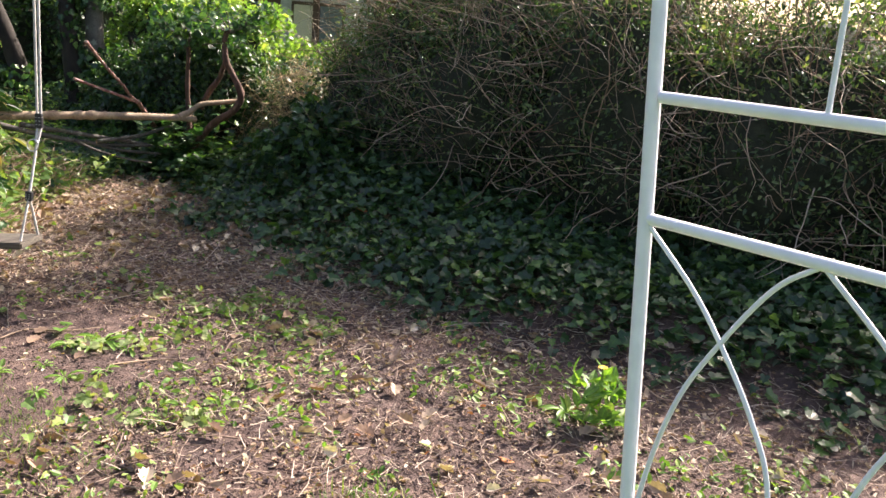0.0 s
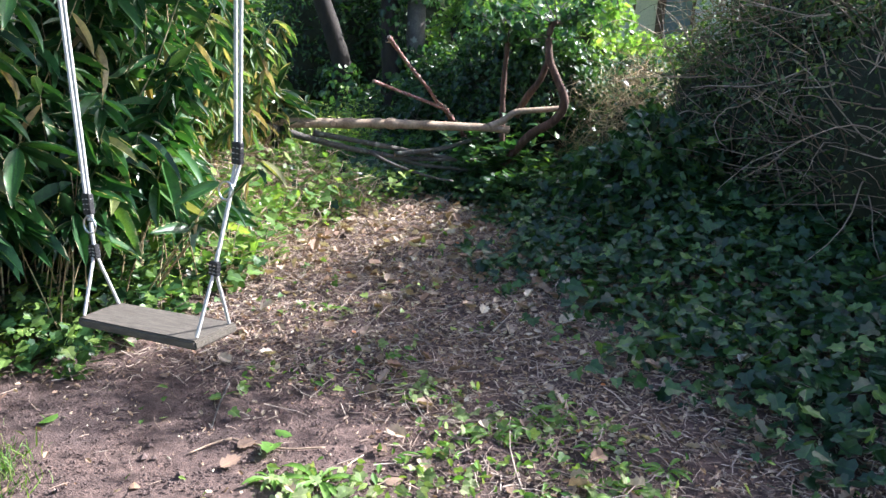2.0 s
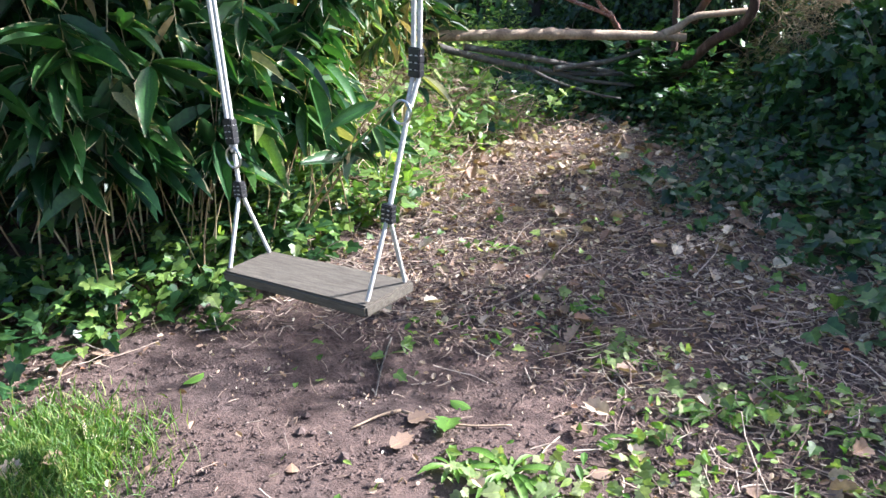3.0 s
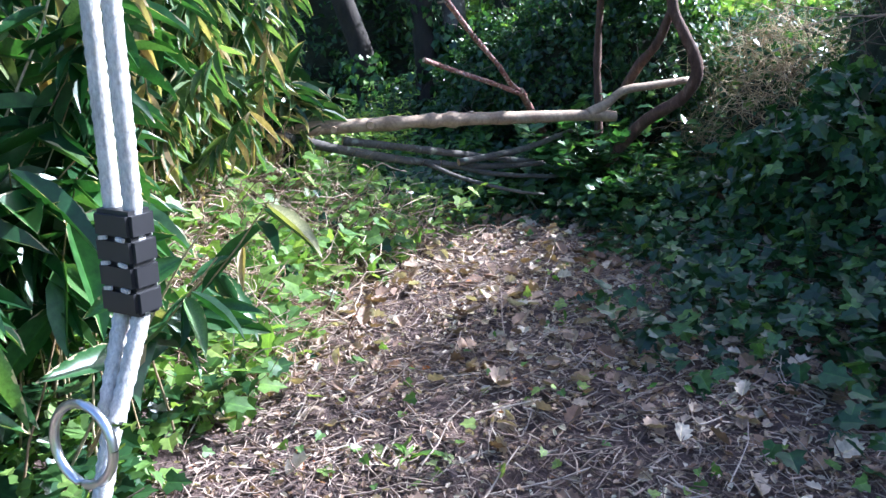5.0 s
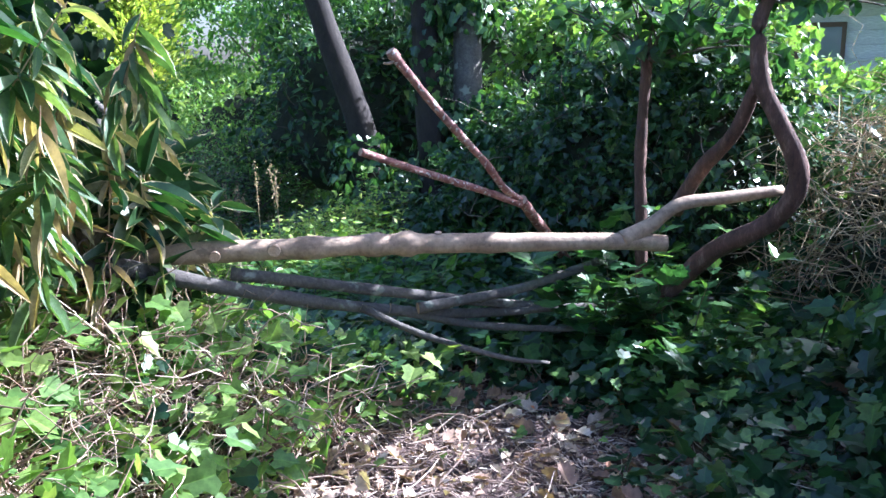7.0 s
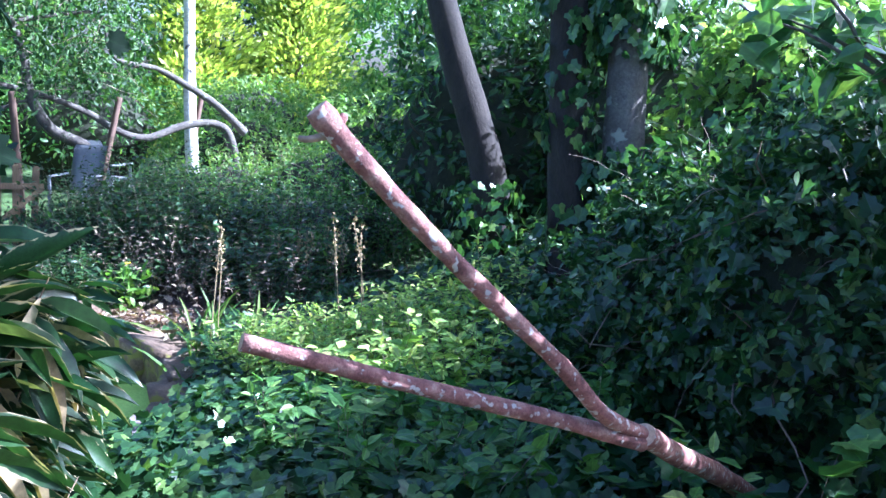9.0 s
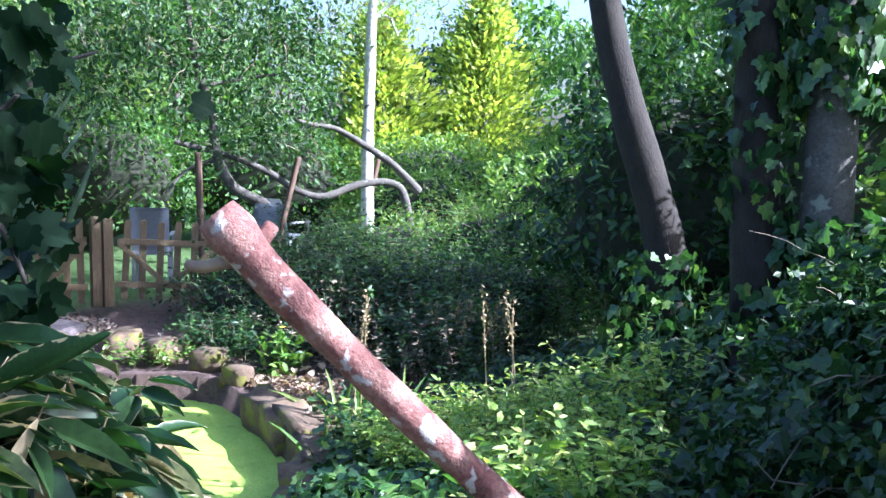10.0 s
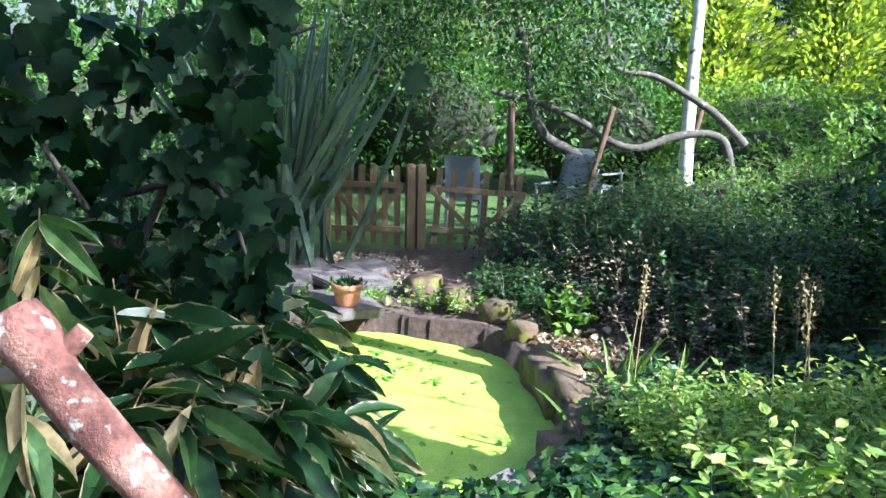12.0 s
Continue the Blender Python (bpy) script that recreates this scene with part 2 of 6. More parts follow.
M_SLAB = grain_material("weathered_paving", [(0.3, (0.095, 0.08, 0.08)), (0.7, (0.2, 0.165, 0.165))], 6, 0.9, 0.5, per_piece=0.15)
M_CLAD = grain_material("pale_painted_boards", [(0.3, (0.66, 0.63, 0.63)), (0.7, (0.8, 0.78, 0.78))], 3, 0.7, 0.25, stretch=(0.6, 6, 6), per_piece=0.08)
M_ROOF = grain_material("dark_felt_roof", [(0.3, (0.06, 0.06, 0.065)), (0.7, (0.13, 0.125, 0.125))], 4, 0.9, 0.4)
M_POST = plain("dark_brown_stain", (0.12, 0.07, 0.045), 0.7)
M_CREAM = plain("cream_blind", (0.72, 0.62, 0.45), 0.7)
M_GLASS, _n, _l, _b = nodes_of("window_glass")
_b.inputs["Base Color"].default_value, _b.inputs["Roughness"].default_value = (0.25, 0.3, 0.34, 1), 0.04
_b.inputs["Transmission Weight"].default_value = 0.3
M_MARIGOLD = plain("yellow_petal", (0.85, 0.6, 0.03), 0.6)
M_LEAFGREEN = leaf_material("broad_shade_leaf", [(0, (0.02, 0.06, 0.025)), (0.6, (0.045, 0.115, 0.04)), (0.9, (0.1, 0.2, 0.05)), (1, (0.2, 0.32, 0.08))], rough=0.33, through_light=0.35)


def soil_material():
    """Dark crumbly soil on bare patches, litter-brown elsewhere, grass green far out."""
    m, n, l, b = nodes_of("garden_soil")
    big, mid, fine = noise_node(n, l, 1.3, 4), noise_node(n, l, 16, 8, 0.7), noise_node(n, l, 120, 6, 0.7)
    r = ramp(n, [(0.35, (0.08, 0.053, 0.046)), (0.6, (0.175, 0.122, 0.105)), (0.75, (0.29, 0.21, 0.18))])
    l.new(mid, r.inputs[0])
    f = ramp(n, [(0.3, (0.5, 0.5, 0.5)), (0.72, (1.5, 1.45, 1.4))])
    l.new(fine, f.inputs[0])
    soil = mixer(n, l, 1.0, r.outputs[0], f.outputs[0], "MULTIPLY")
    damp = ramp(n, [(0.35, (0.75, 0.75, 0.78)), (0.65, (1.15, 1.1, 1.05))])
    l.new(big, damp.inputs[0])
    soil = mixer(n, l, 1.0, soil, damp.outputs[0], "MULTIPLY")
    att = n.new("ShaderNodeAttribute")
    att.attribute_name = "lawn"
    g = ramp(n, [(0.3, (0.04, 0.09, 0.02)), (0.7, (0.11, 0.19, 0.04))])
    l.new(mid, g.inputs[0])
    l.new(mixer(n, l, att.outputs["Fac"], soil, g.outputs[0]), b.inputs["Base Color"])
    b.inputs["Roughness"].default_value = 0.95
    add = n.new("ShaderNodeMath")
    add.operation = "ADD"
    l.new(mid, add.inputs[0])
    l.new(fine, add.inputs[1])
    bump_of(n, l, b, add.outputs[0], 0.9, 0.02)
    return m


def duckweed_material():
    m, n, l, b = nodes_of("duckweed_mat")
    v = n.new("ShaderNodeTexVoronoi")
    v.inputs["Scale"].default_value = 130
    tc = n.new("ShaderNodeTexCoord")
    l.new(tc.outputs["Object"], v.inputs["Vector"])
    r = ramp(n, [(0.0, (0.3, 0.47, 0.06)), (0.5, (0.4, 0.57, 0.085)), (1, (0.52, 0.66, 0.13))])
    l.new(v.outputs["Color"], r.inputs[0])
    p = ramp(n, [(0.3, (0.72, 0.75, 0.6)), (0.6, (1.05, 1.05, 1.05))])
    l.new(noise_node(n, l, 3.5, 6), p.inputs[0])
    l.new(mixer(n, l, 1.0, r.outputs[0], p.outputs[0], "MULTIPLY"), b.inputs["Base Color"])
    b.inputs["Roughness"].default_value = 0.55
    bump_of(n, l, b, v.outputs["Distance"], 0.25, 0.003)
    return m


M_SOIL, M_DUCK = soil_material(), duckweed_material()


# ---- mesh tools ----
def raw_mesh(name, verts, faces, mat, rim=None, smooth=False):
    """A mesh from arrays; faces all have the same number of corners."""
    verts, faces = np.asarray(verts, np.float32), np.asarray(faces, np.int32)
    me = bpy.data.meshes.new(name)
    k = faces.shape[1]
    me.vertices.add(len(verts))
    me.vertices.foreach_set("co", verts.ravel())
    me.loops.add(faces.size)
    me.loops.foreach_set("vertex_index", faces.ravel())
    me.polygons.add(len(faces))
    me.polygons.foreach_set("loop_start", np.arange(0, faces.size, k, dtype=np.int32))
    me.polygons.foreach_set("use_smooth", np.full(len(faces), smooth))
    me.update(calc_edges=True)
    if rim is not None:
        me.attributes.new("rim", "FLOAT", "POINT").data.foreach_set("value", np.asarray(rim, np.float32))
    me.materials.append(mat)
    return me


def link(name, me, parent=None, label=""):
    ob = new(name, me)
    if parent:
        ob.parent = parent
    return tagged(ob, label)


def part(name, bm, material, parent=None, label="", smooth=False):
    me = bpy.data.meshes.new(name)
    for f in bm.faces:
        f.smooth = smooth
    bm.to_mesh(me)
    bm.free()
    me.materials.append(material)
    return link(name, me, parent, label)


def empty(name, at=(0, 0, 0), turn=0):
    ob = new(name)
    ob.matrix_world = pose(*at, 0, 0, turn)
    return ob


def unit(v):
    return v / np.maximum(np.linalg.norm(v, axis=-1, keepdims=True), 1e-9)


def rnd(n, s=1.0):
    return RNG.normal(0, s, (n, 3))


def half_leaf(outline, mid, fold=0.06, droop=0.0):
    """A leaf from its half outline (x, y) and the y of its midrib hub: vertices, triangles, rim."""
    k = len(outline)
    vs = [(x, y, fold * x * 2 - droop * y * y) for x, y in outline] + [(-x, y, fold * x * 2 - droop * y * y) for x, y in outline[1:-1]] + [(0, mid, -droop * mid * mid)]
    hub = len(vs) - 1
    right = list(range(k))
    left = [0] + list(range(k, 2 * k - 2)) + [k - 1]
    tris = [(hub, right[i], right[i + 1]) for i in range(k - 1)] + [(hub, left[i + 1], left[i]) for i in range(k - 1)]
    rim = [0.0 if x == 0 else 0.85 for x, _, _ in vs]
    return np.array(vs, float), np.array(tris), np.array(rim)


IVY = half_leaf([(0, 0), (0.26, -0.1), (0.5, 0.12), (0.3, 0.36), (0.36, 0.62), (0.15, 0.7), (0, 1)], 0.3, 0.09, 0.08)
DEAD = half_leaf([(0, 0), (0.2, 0.05), (0.36, 0.24), (0.26, 0.36), (0.38, 0.52), (0.25, 0.62), (0.22, 0.82), (0.08, 0.84), (0, 1)], 0.4, 0.4, -0.3)
DEAD_FLAT = half_leaf([(0, 0), (0.2, 0.15), (0.3, 0.42), (0.24, 0.7), (0, 1)], 0.5, -0.45, 0.4)
OVAL = half_leaf([(0, 0), (0.2, 0.22), (0.22, 0.55), (0, 1)], 0.45, 0.12, 0.15)
CLOD = (np.array([(0, 0, 0), (0.5, 0.4, 0.1), (0.35, 0.9, 0.05), (-0.3, 0.85, 0.1), (-0.5, 0.3, 0.0), (0.05, 0.5, 0.5), (-0.05, 0.5, -0.25)], float), np.array([(0, 1, 5), (1, 2, 5), (2, 3, 5), (3, 4, 5), (4, 0, 5), (1, 0, 6), (2, 1, 6), (3, 2, 6), (4, 3, 6), (0, 4, 6)]), np.zeros(7))
DIAMOND = (np.array([(0, 0, 0), (0.27, 0.45, 0.04), (0, 1, -0.06), (-0.27, 0.45, 0.04)], float), np.array([(0, 1, 2), (0, 2, 3)]), np.array([0.3, 0.5, 0.3, 0.5]))
SYCAMORE = half_leaf([(0, 0), (0.24, -0.12), (0.44, -0.02), (0.4, 0.12), (0.62, 0.24), (0.55, 0.34), (0.6, 0.58), (0.42, 0.58), (0.3, 0.56), (0.22, 0.82), (0.1, 0.84), (0, 1.02)], 0.25, 0.1, 0.12)


def strip_leaf(ys, ws, droop, fold=0.05, curl=0.0):
    """A long leaf, three vertices across."""
    vs, tris, rim = [], [], []
    for y, w in zip(ys, ws):
        z = -droop * y * y
        vs += [(-w, y - 0.35 * droop * y ** 3, z + fold * w), (0, y - 0.35 * droop * y ** 3, z - fold * w * 2 + curl * w), (w, y - 0.35 * droop * y ** 3, z + fold * w)]
        rim += [1, 1.0 if y > 0.95 else 0.45 if y > 0.7 else 0, 1]
    for i in range(len(ys) - 1):
        a, b = 3 * i, 3 * i + 3
        tris += [(a, a + 1, b + 1), (a, b + 1, b), (a + 1, a + 2, b + 2), (a + 1, b + 2, b + 1)]
    return np.array(vs, float), np.array(tris), np.array(rim, float)


BAMBOO = strip_leaf([0, 0.1, 0.3, 0.55, 0.8, 1.0], [0.008, 0.07, 0.115, 0.105, 0.06, 0.002], 0.34, 0.35)
BAMBOO_FLAT = strip_leaf([0, 0.1, 0.3, 0.55, 0.8, 1.0], [0.008, 0.08, 0.13, 0.11, 0.06, 0.002], 0.14, 0.3)
BLADE = strip_leaf([0, 0.4, 0.75, 1.0], [0.018, 0.02, 0.014, 0.001], 0.45, 0.2)
SWORD = strip_leaf([0, 0.3, 0.7, 1.0], [0.02, 0.024, 0.017, 0.001], 0.06, 0.4)


def scatter(name, leaf, at, axis, normal, size, mat, parent=None, label="", wide=None):
    """Many leaves in one mesh: each at a place, along its axis, facing its normal."""
    vs, tris, rim = leaf
    at, axis, normal = np.asarray(at, float), unit(np.asarray(axis, float)), np.asarray(normal, float)
    side = unit(np.cross(axis, normal))
    up = np.cross(side, axis)
    size = np.broadcast_to(size, len(at))[:, None, None]
    wide = np.broadcast_to(1.0 if wide is None else wide, len(at))[:, None, None]
    out = at[:, None] + size * (vs[None, :, 0, None] * wide * side[:, None] + vs[None, :, 1, None] * axis[:, None] + vs[None, :, 2, None] * up[:, None])
    faces = tris[None] + (np.arange(len(at)) * len(vs))[:, None, None]
    return link(name, raw_mesh(name, out.reshape(-1, 3), faces.reshape(-1, 3), mat, np.tile(rim, len(at))), parent, label)


def tube_arrays(lines, radii, sides=4):
    """Tubes round many polylines of equal length: lines (n, k, 3), radii (n, k)."""
    lines, radii = np.asarray(lines, float), np.asarray(radii, float)
    n, k, _ = lines.shape
    ahead = unit(np.gradient(lines, axis=1))
    ref = np.where(np.abs(ahead[..., 2:3]) > 0.9, np.array([1.0, 0, 0]), np.array([0, 0, 1.0]))
    ref = ref[:, :1] * np.ones((1, k, 1)) if k > 1 else ref
    u = unit(np.cross(ahead, ref + 1e-4))
    w = np.cross(ahead, u)
    ang = np.arange(sides) * 2 * np.pi / sides
    ring = lines[:, :, None] + radii[:, :, None, None] * (np.cos(ang)[:, None] * u[:, :, None] + np.sin(ang)[:, None] * w[:, :, None])
    i, j = np.meshgrid(np.arange(k - 1), np.arange(sides), indexing="ij")
    quad = np.stack([i * sides + j, i * sides + (j + 1) % sides, (i + 1) * sides + (j + 1) % sides, (i + 1) * sides + j], -1).reshape(-1, 4)
    faces = quad[None] + (np.arange(n) * k * sides)[:, None, None]
    return ring.reshape(-1, 3), faces.reshape(-1, 4)


def tubes(name, lines, radii, mat, parent=None, label="", sides=4, smooth=True):
    v, f = tube_arrays(lines, radii, sides)
    return link(name, raw_mesh(name, v, f, mat, np.full(len(v), 0.5), smooth), parent, label)


def spline(points, n):
    """A smooth line through points."""
    p = np.asarray(points, float)
    p = np.vstack([2 * p[0] - p[1], p, 2 * p[-1] - p[-2]])
    t = np.linspace(0, len(p) - 3 - 1e-6, n)
    i, f = t.astype(int), (t % 1)[:, None]
    a, b, c, d = p[i], p[i + 1], p[i + 2], p[i + 3]
    return 0.5 * (2 * b + (c - a) * f + (2 * a - 5 * b + 4 * c - d) * f ** 2 + (3 * b - a - 3 * c + d) * f ** 3)


def limb(name, points, r0, r1, mat, parent=None, label="", sides=14, step=0.05, rough=0.08, knots=(), cut=True):
    """A branch or trunk with swellings, knots, uneven girth and cut ends."""
    pts = np.asarray(points, float)
    length = np.linalg.norm(np.diff(pts, axis=0), axis=1).sum()
    n = max(6, int(length / step))
    line = spline(pts, n)
    r = np.linspace(r0, r1, n)
    for where, gain, span in knots:
        r = r * (1 + gain * np.exp(-((np.linspace(0, 1, n) - where) / span) ** 2))
    v, f = tube_arrays(line[None], r[None], sides)
    v = v.reshape(n, sides, 3)
    for a in range(n):
        for b in range(sides):
            k = noise.noise(Vector(v[a, b] * (1.6 / max(r0, 0.02) * 0.12))) + 0.5 * noise.noise(Vector(v[a, b] * (5 / max(r0, 0.02) * 0.12)))
            v[a, b] += (v[a, b] - line[a]) * rough * 1.6 * k
    v = v.reshape(-1, 3)
    ob = link(name, raw_mesh(name, v, f, mat, np.full(len(v), 0.5), True), parent, label)
    if cut:
        bm = bmesh.new()
        bm.from_mesh(ob.data)
        bm.verts.ensure_lookup_table()
        for base in (0, (n - 1) * sides):
            fc = bm.faces.new([bm.verts[base + j] for j in (range(sides) if base else reversed(range(sides)))])
            fc.material_index = 1
        bm.to_mesh(ob.data)
        bm.free()
        ob.data.materials.append(M_CUT)
    return ob


def box_bm(bm, size, m, bevel=0.0):
    r = bmesh.ops.create_cube(bm, size=1.0, matrix=m @ Matrix.Diagonal((*size, 1)))
    if bevel:
        es = list({e for v in r["verts"] for e in v.link_edges})
        bmesh.ops.bevel(bm, geom=es, offset=bevel, segments=2, affect="EDGES")


# ---- ground ----
def ss(a, b, v):
    t = np.clip((np.asarray(v, float) - a) / (b - a), 0, 1)
    return t * t * (3 - 2 * t)


POND = (-8.2, 9.6, 1.68, 1.28)
WATER_Z = -0.65


def right_edge(y):
    return np.interp(y, [1, 2, 4, 4.6, 5.1, 5.9, 6.9, 7.6, 8.3, 9], [4, 3.2, 1.9, 1.2, 0.0, -0.85, -1.6, -1.85, -2.35, -2.6])


def left_edge(y):
    return np.interp(y, [2, 4, 4.5, 5.7, 6.5, 7.4, 7.8, 8.4], [-3.9, -3.5, -3.2, -3.15, -3.4, -3.6, -3.5, -3.5])


def pond_r(x, y):
    a = np.arctan2((y - POND[1]) / POND[3], (x - POND[0]) / POND[2])
    return np.hypot((x - POND[0]) / POND[2], (y - POND[1]) / POND[3]) / (1 + 0.035 * np.sin(3 * a + 1) + 0.03 * np.sin(7 * a))


def wob(x, y, f):
    return np.sin(f * x + 1.3 * np.sin(f * 0.7 * y)) * np.cos(f * 0.9 * y + 1.7 * np.sin(f * 0.6 * x))


def height(x, y):
    x, y = np.asarray(x, float), np.asarray(y, float)
    h = (0.2 + 0.22 * ss(6.4, 8.0, y)) * ss(0, 1.4, x - right_edge(y)) * ss(10.5, 8.5, y)
    h = h + (0.26 + 0.2 * ss(5.8, 6.6, y)) * ss(0, 0.9, left_edge(y) - x) * ss(8.7, 7.8, y)
    h = h - 0.47 * ss(0.3, 4.0, (-x - 3.3) * 0.9 + (y - 8.8) * 0.43)
    h = h + 0.95 * ss(0, 2.4, y - 10.1 - 0.55 * np.maximum(0, -x - 4.3)) * ss(-8.5, -5, x)
    h = h + 0.012 * wob(x, y, 7) + 0.02 * wob(x, y, 2.1) + 0.006 * wob(x, y, 19)
    bowl = pond_r(x, y)
    h = np.where(bowl < 1.35, np.minimum(h, -0.43 + 0.1 * ss(1.1, 1.35, bowl)), h)
    return np.where(bowl < 1.03, -0.95, h)


def axis_steps(lo, hi, fine):
    core = np.arange(lo, hi, fine)
    out = np.cumsum(np.geomspace(fine, 60, 36))
    return np.concatenate([lo - out[::-1], core, hi + out])


gx, gy = axis_steps(-10.5, 3.2, 0.05), axis_steps(0.2, 12.2, 0.05)
GX, GY = np.meshgrid(gx, gy, indexing="ij")
GZ = height(GX, GY)
i, j = np.meshgrid(np.arange(len(gx) - 1), np.arange(len(gy) - 1), indexing="ij")
k = i * len(gy) + j
ground_me = raw_mesh("ground", np.stack([GX, GY, GZ], -1).reshape(-1, 3), np.stack([k, k + len(gy), k + len(gy) + 1, k + 1], -1).reshape(-1, 4), M_SOIL, None, True)
lawn = np.maximum(ss(-12.2, -12.8, GX), np.maximum(ss(13.5, 14.5, GY), ss(1.4, 0.8, GY + 0.25 * wob(GX, GY, 3))))
ground_me.attributes.new("lawn", "FLOAT", "POINT").data.foreach_set("value", lawn.astype(np.float32).ravel())
ground = tagged(link("ground", ground_me), "dark bare garden soil with trodden litter, sloping to a pond", "ground", kind="structure")


def on_ground(n, keep, lo, hi):
    """Up to n places on the ground within a rectangle where keep(x, y) exceeds a random number."""
    x, y = RNG.uniform(lo[0], hi[0], n), RNG.uniform(lo[1], hi[1], n)
    ok = RNG.random(n) < keep(x, y)
    x, y = x[ok], y[ok]
    return np.stack([x, y, height(x, y)], -1)


# ---- foliage masses ----
def blob_points(blobs, n, depth=0.22, bump=0.22):
    """Places and outward normals on the uneven skins of overlapping ellipsoids."""
    b = np.asarray(blobs, float)
    area = (b[:, 3] * b[:, 4] + b[:, 4] * b[:, 5] + b[:, 3] * b[:, 5])
    pick = RNG.choice(len(b), n, p=area / area.sum())
    d = unit(rnd(n))
    d[:, 2] = np.where(d[:, 2] < -0.5, -d[:, 2], d[:, 2])
    c, r = b[pick, :3], b[pick, 3:]
    lump = 1 + bump * wob(d[:, 0] * 3 + c[:, 0], d[:, 1] * 3 + d[:, 2] * 4 + c[:, 1], 1.6) + 0.5 * bump * wob(d[:, 0] * 3, d[:, 2] * 3 + d[:, 1], 5)
    fade = 1 - depth * RNG.random(n) ** 2 + 0.05 * RNG.normal(0, 1, n)
    p = c + d * r * (lump * fade)[:, None]
    nrm = unit(d / r)
    floor = height(p[:, 0], p[:, 1])
    ok = p[:, 2] > floor + 0.01
    inside = np.zeros(n, bool)
    for q in range(len(b)):
        e = (((p - b[q, :3]) / b[q, 3:]) ** 2).sum(1) < 0.45
        inside |= e & (pick != q)
    ok &= ~inside
    return p[ok], nrm[ok]


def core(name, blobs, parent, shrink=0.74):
    """Dark solid blobs added inside a shrub: its inner shade as colour, no see-through gaps."""
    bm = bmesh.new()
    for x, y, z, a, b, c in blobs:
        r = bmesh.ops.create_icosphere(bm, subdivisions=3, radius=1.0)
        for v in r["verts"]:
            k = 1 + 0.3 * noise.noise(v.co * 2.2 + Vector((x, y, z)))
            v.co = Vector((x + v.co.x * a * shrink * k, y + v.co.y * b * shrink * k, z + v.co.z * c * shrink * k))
    return part(name, bm, M_CORE, parent, "dark solid filler standing for the shade inside the shrub", True)


def leafy(name, blobs, n, leaf, size, mat, parent, label="", depth=0.22, out=0.7, hang=0.5, bump=0.22, spread=0.55):
    p, nr = blob_points(blobs, n, depth, bump)
    m = len(p)
    axis = np.array([0, 0, -hang]) + rnd(m, 0.6) + nr * 0.3
    normal = nr * out + np.array([0, 0, 0.55]) + rnd(m, spread)
    return scatter(name, leaf, p, axis, normal, size * RNG.uniform(0.6, 1.25, m), mat, parent, label)


def wild_lines(n, start, heading, length, k=6, wander=0.35, sag=0.0):
    """Wandering twigs: starts (n, 3), headings (n, 3), lengths."""
    d = unit(heading)
    pts = [start]
    step = np.broadcast_to(length, n)[:, None] / (k - 1)
    for _ in range(k - 1):
        d = unit(d + rnd(n, wander) + np.array([0, 0, -sag]))
        pts.append(pts[-1] + d * step)
    return np.stack(pts, 1)


def taper(n, k, r0, r1=0.35):
    return np.broadcast_to(r0, n)[:, None] * np.linspace(1, r1, k)[None]


def shrub(name, label, blobs, n, leaf, size, mat, category="shrub", twigs=120, twig_r=0.006, kind="", **more):
    root = tagged(empty(name, (blobs[0][0], blobs[0][1], float(height(blobs[0][0], blobs[0][1])))), label, category, kind=kind)
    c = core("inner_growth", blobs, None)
    f = leafy("foliage", blobs, n, leaf, size, mat, None, **more)
    kids = [c, f]
    if twigs:
        p, nr = blob_points(blobs, twigs, 0.5, 0.1)
        lines = wild_lines(len(p), p - nr * 0.2, nr + np.array([0, 0, 0.5]), RNG.uniform(0.25, 0.6, len(p)))
        kids.append(tagged(tubes("twig_mass", lines, taper(len(p), 6, twig_r), M_STEM, None), kind="stuff"))
    for o in kids:
        o.parent = root
        o.matrix_parent_inverse = root.matrix_world.inverted()
    return root


def under(root, *kids):
    for o in kids:
        o.parent = root
        o.matrix_parent_inverse = root.matrix_world.inverted()
    return root


# ---- the swing ----
def rope_lines(a, b, r=0.007):
    """Two twisted strands as one cord between two places."""
    a, b = np.array(a), np.array(b)
    n = max(8, int(np.linalg.norm(b - a) / 0.008))
    t = np.linspace(0, 1, n)[:, None]
    d = unit(b - a)
    u = unit(np.cross(d, (0.3, 1, 0.2)))
    w = np.cross(d, u)
    ph = t * np.linalg.norm(b - a) * 210
    lines = [a + (b - a) * t + 0.2 * r * (np.cos(ph + q) * u + np.sin(ph + q) * w) for q in (0, 2.09, 4.19)]
    return np.array(lines), np.full((3, n), r * 0.72)


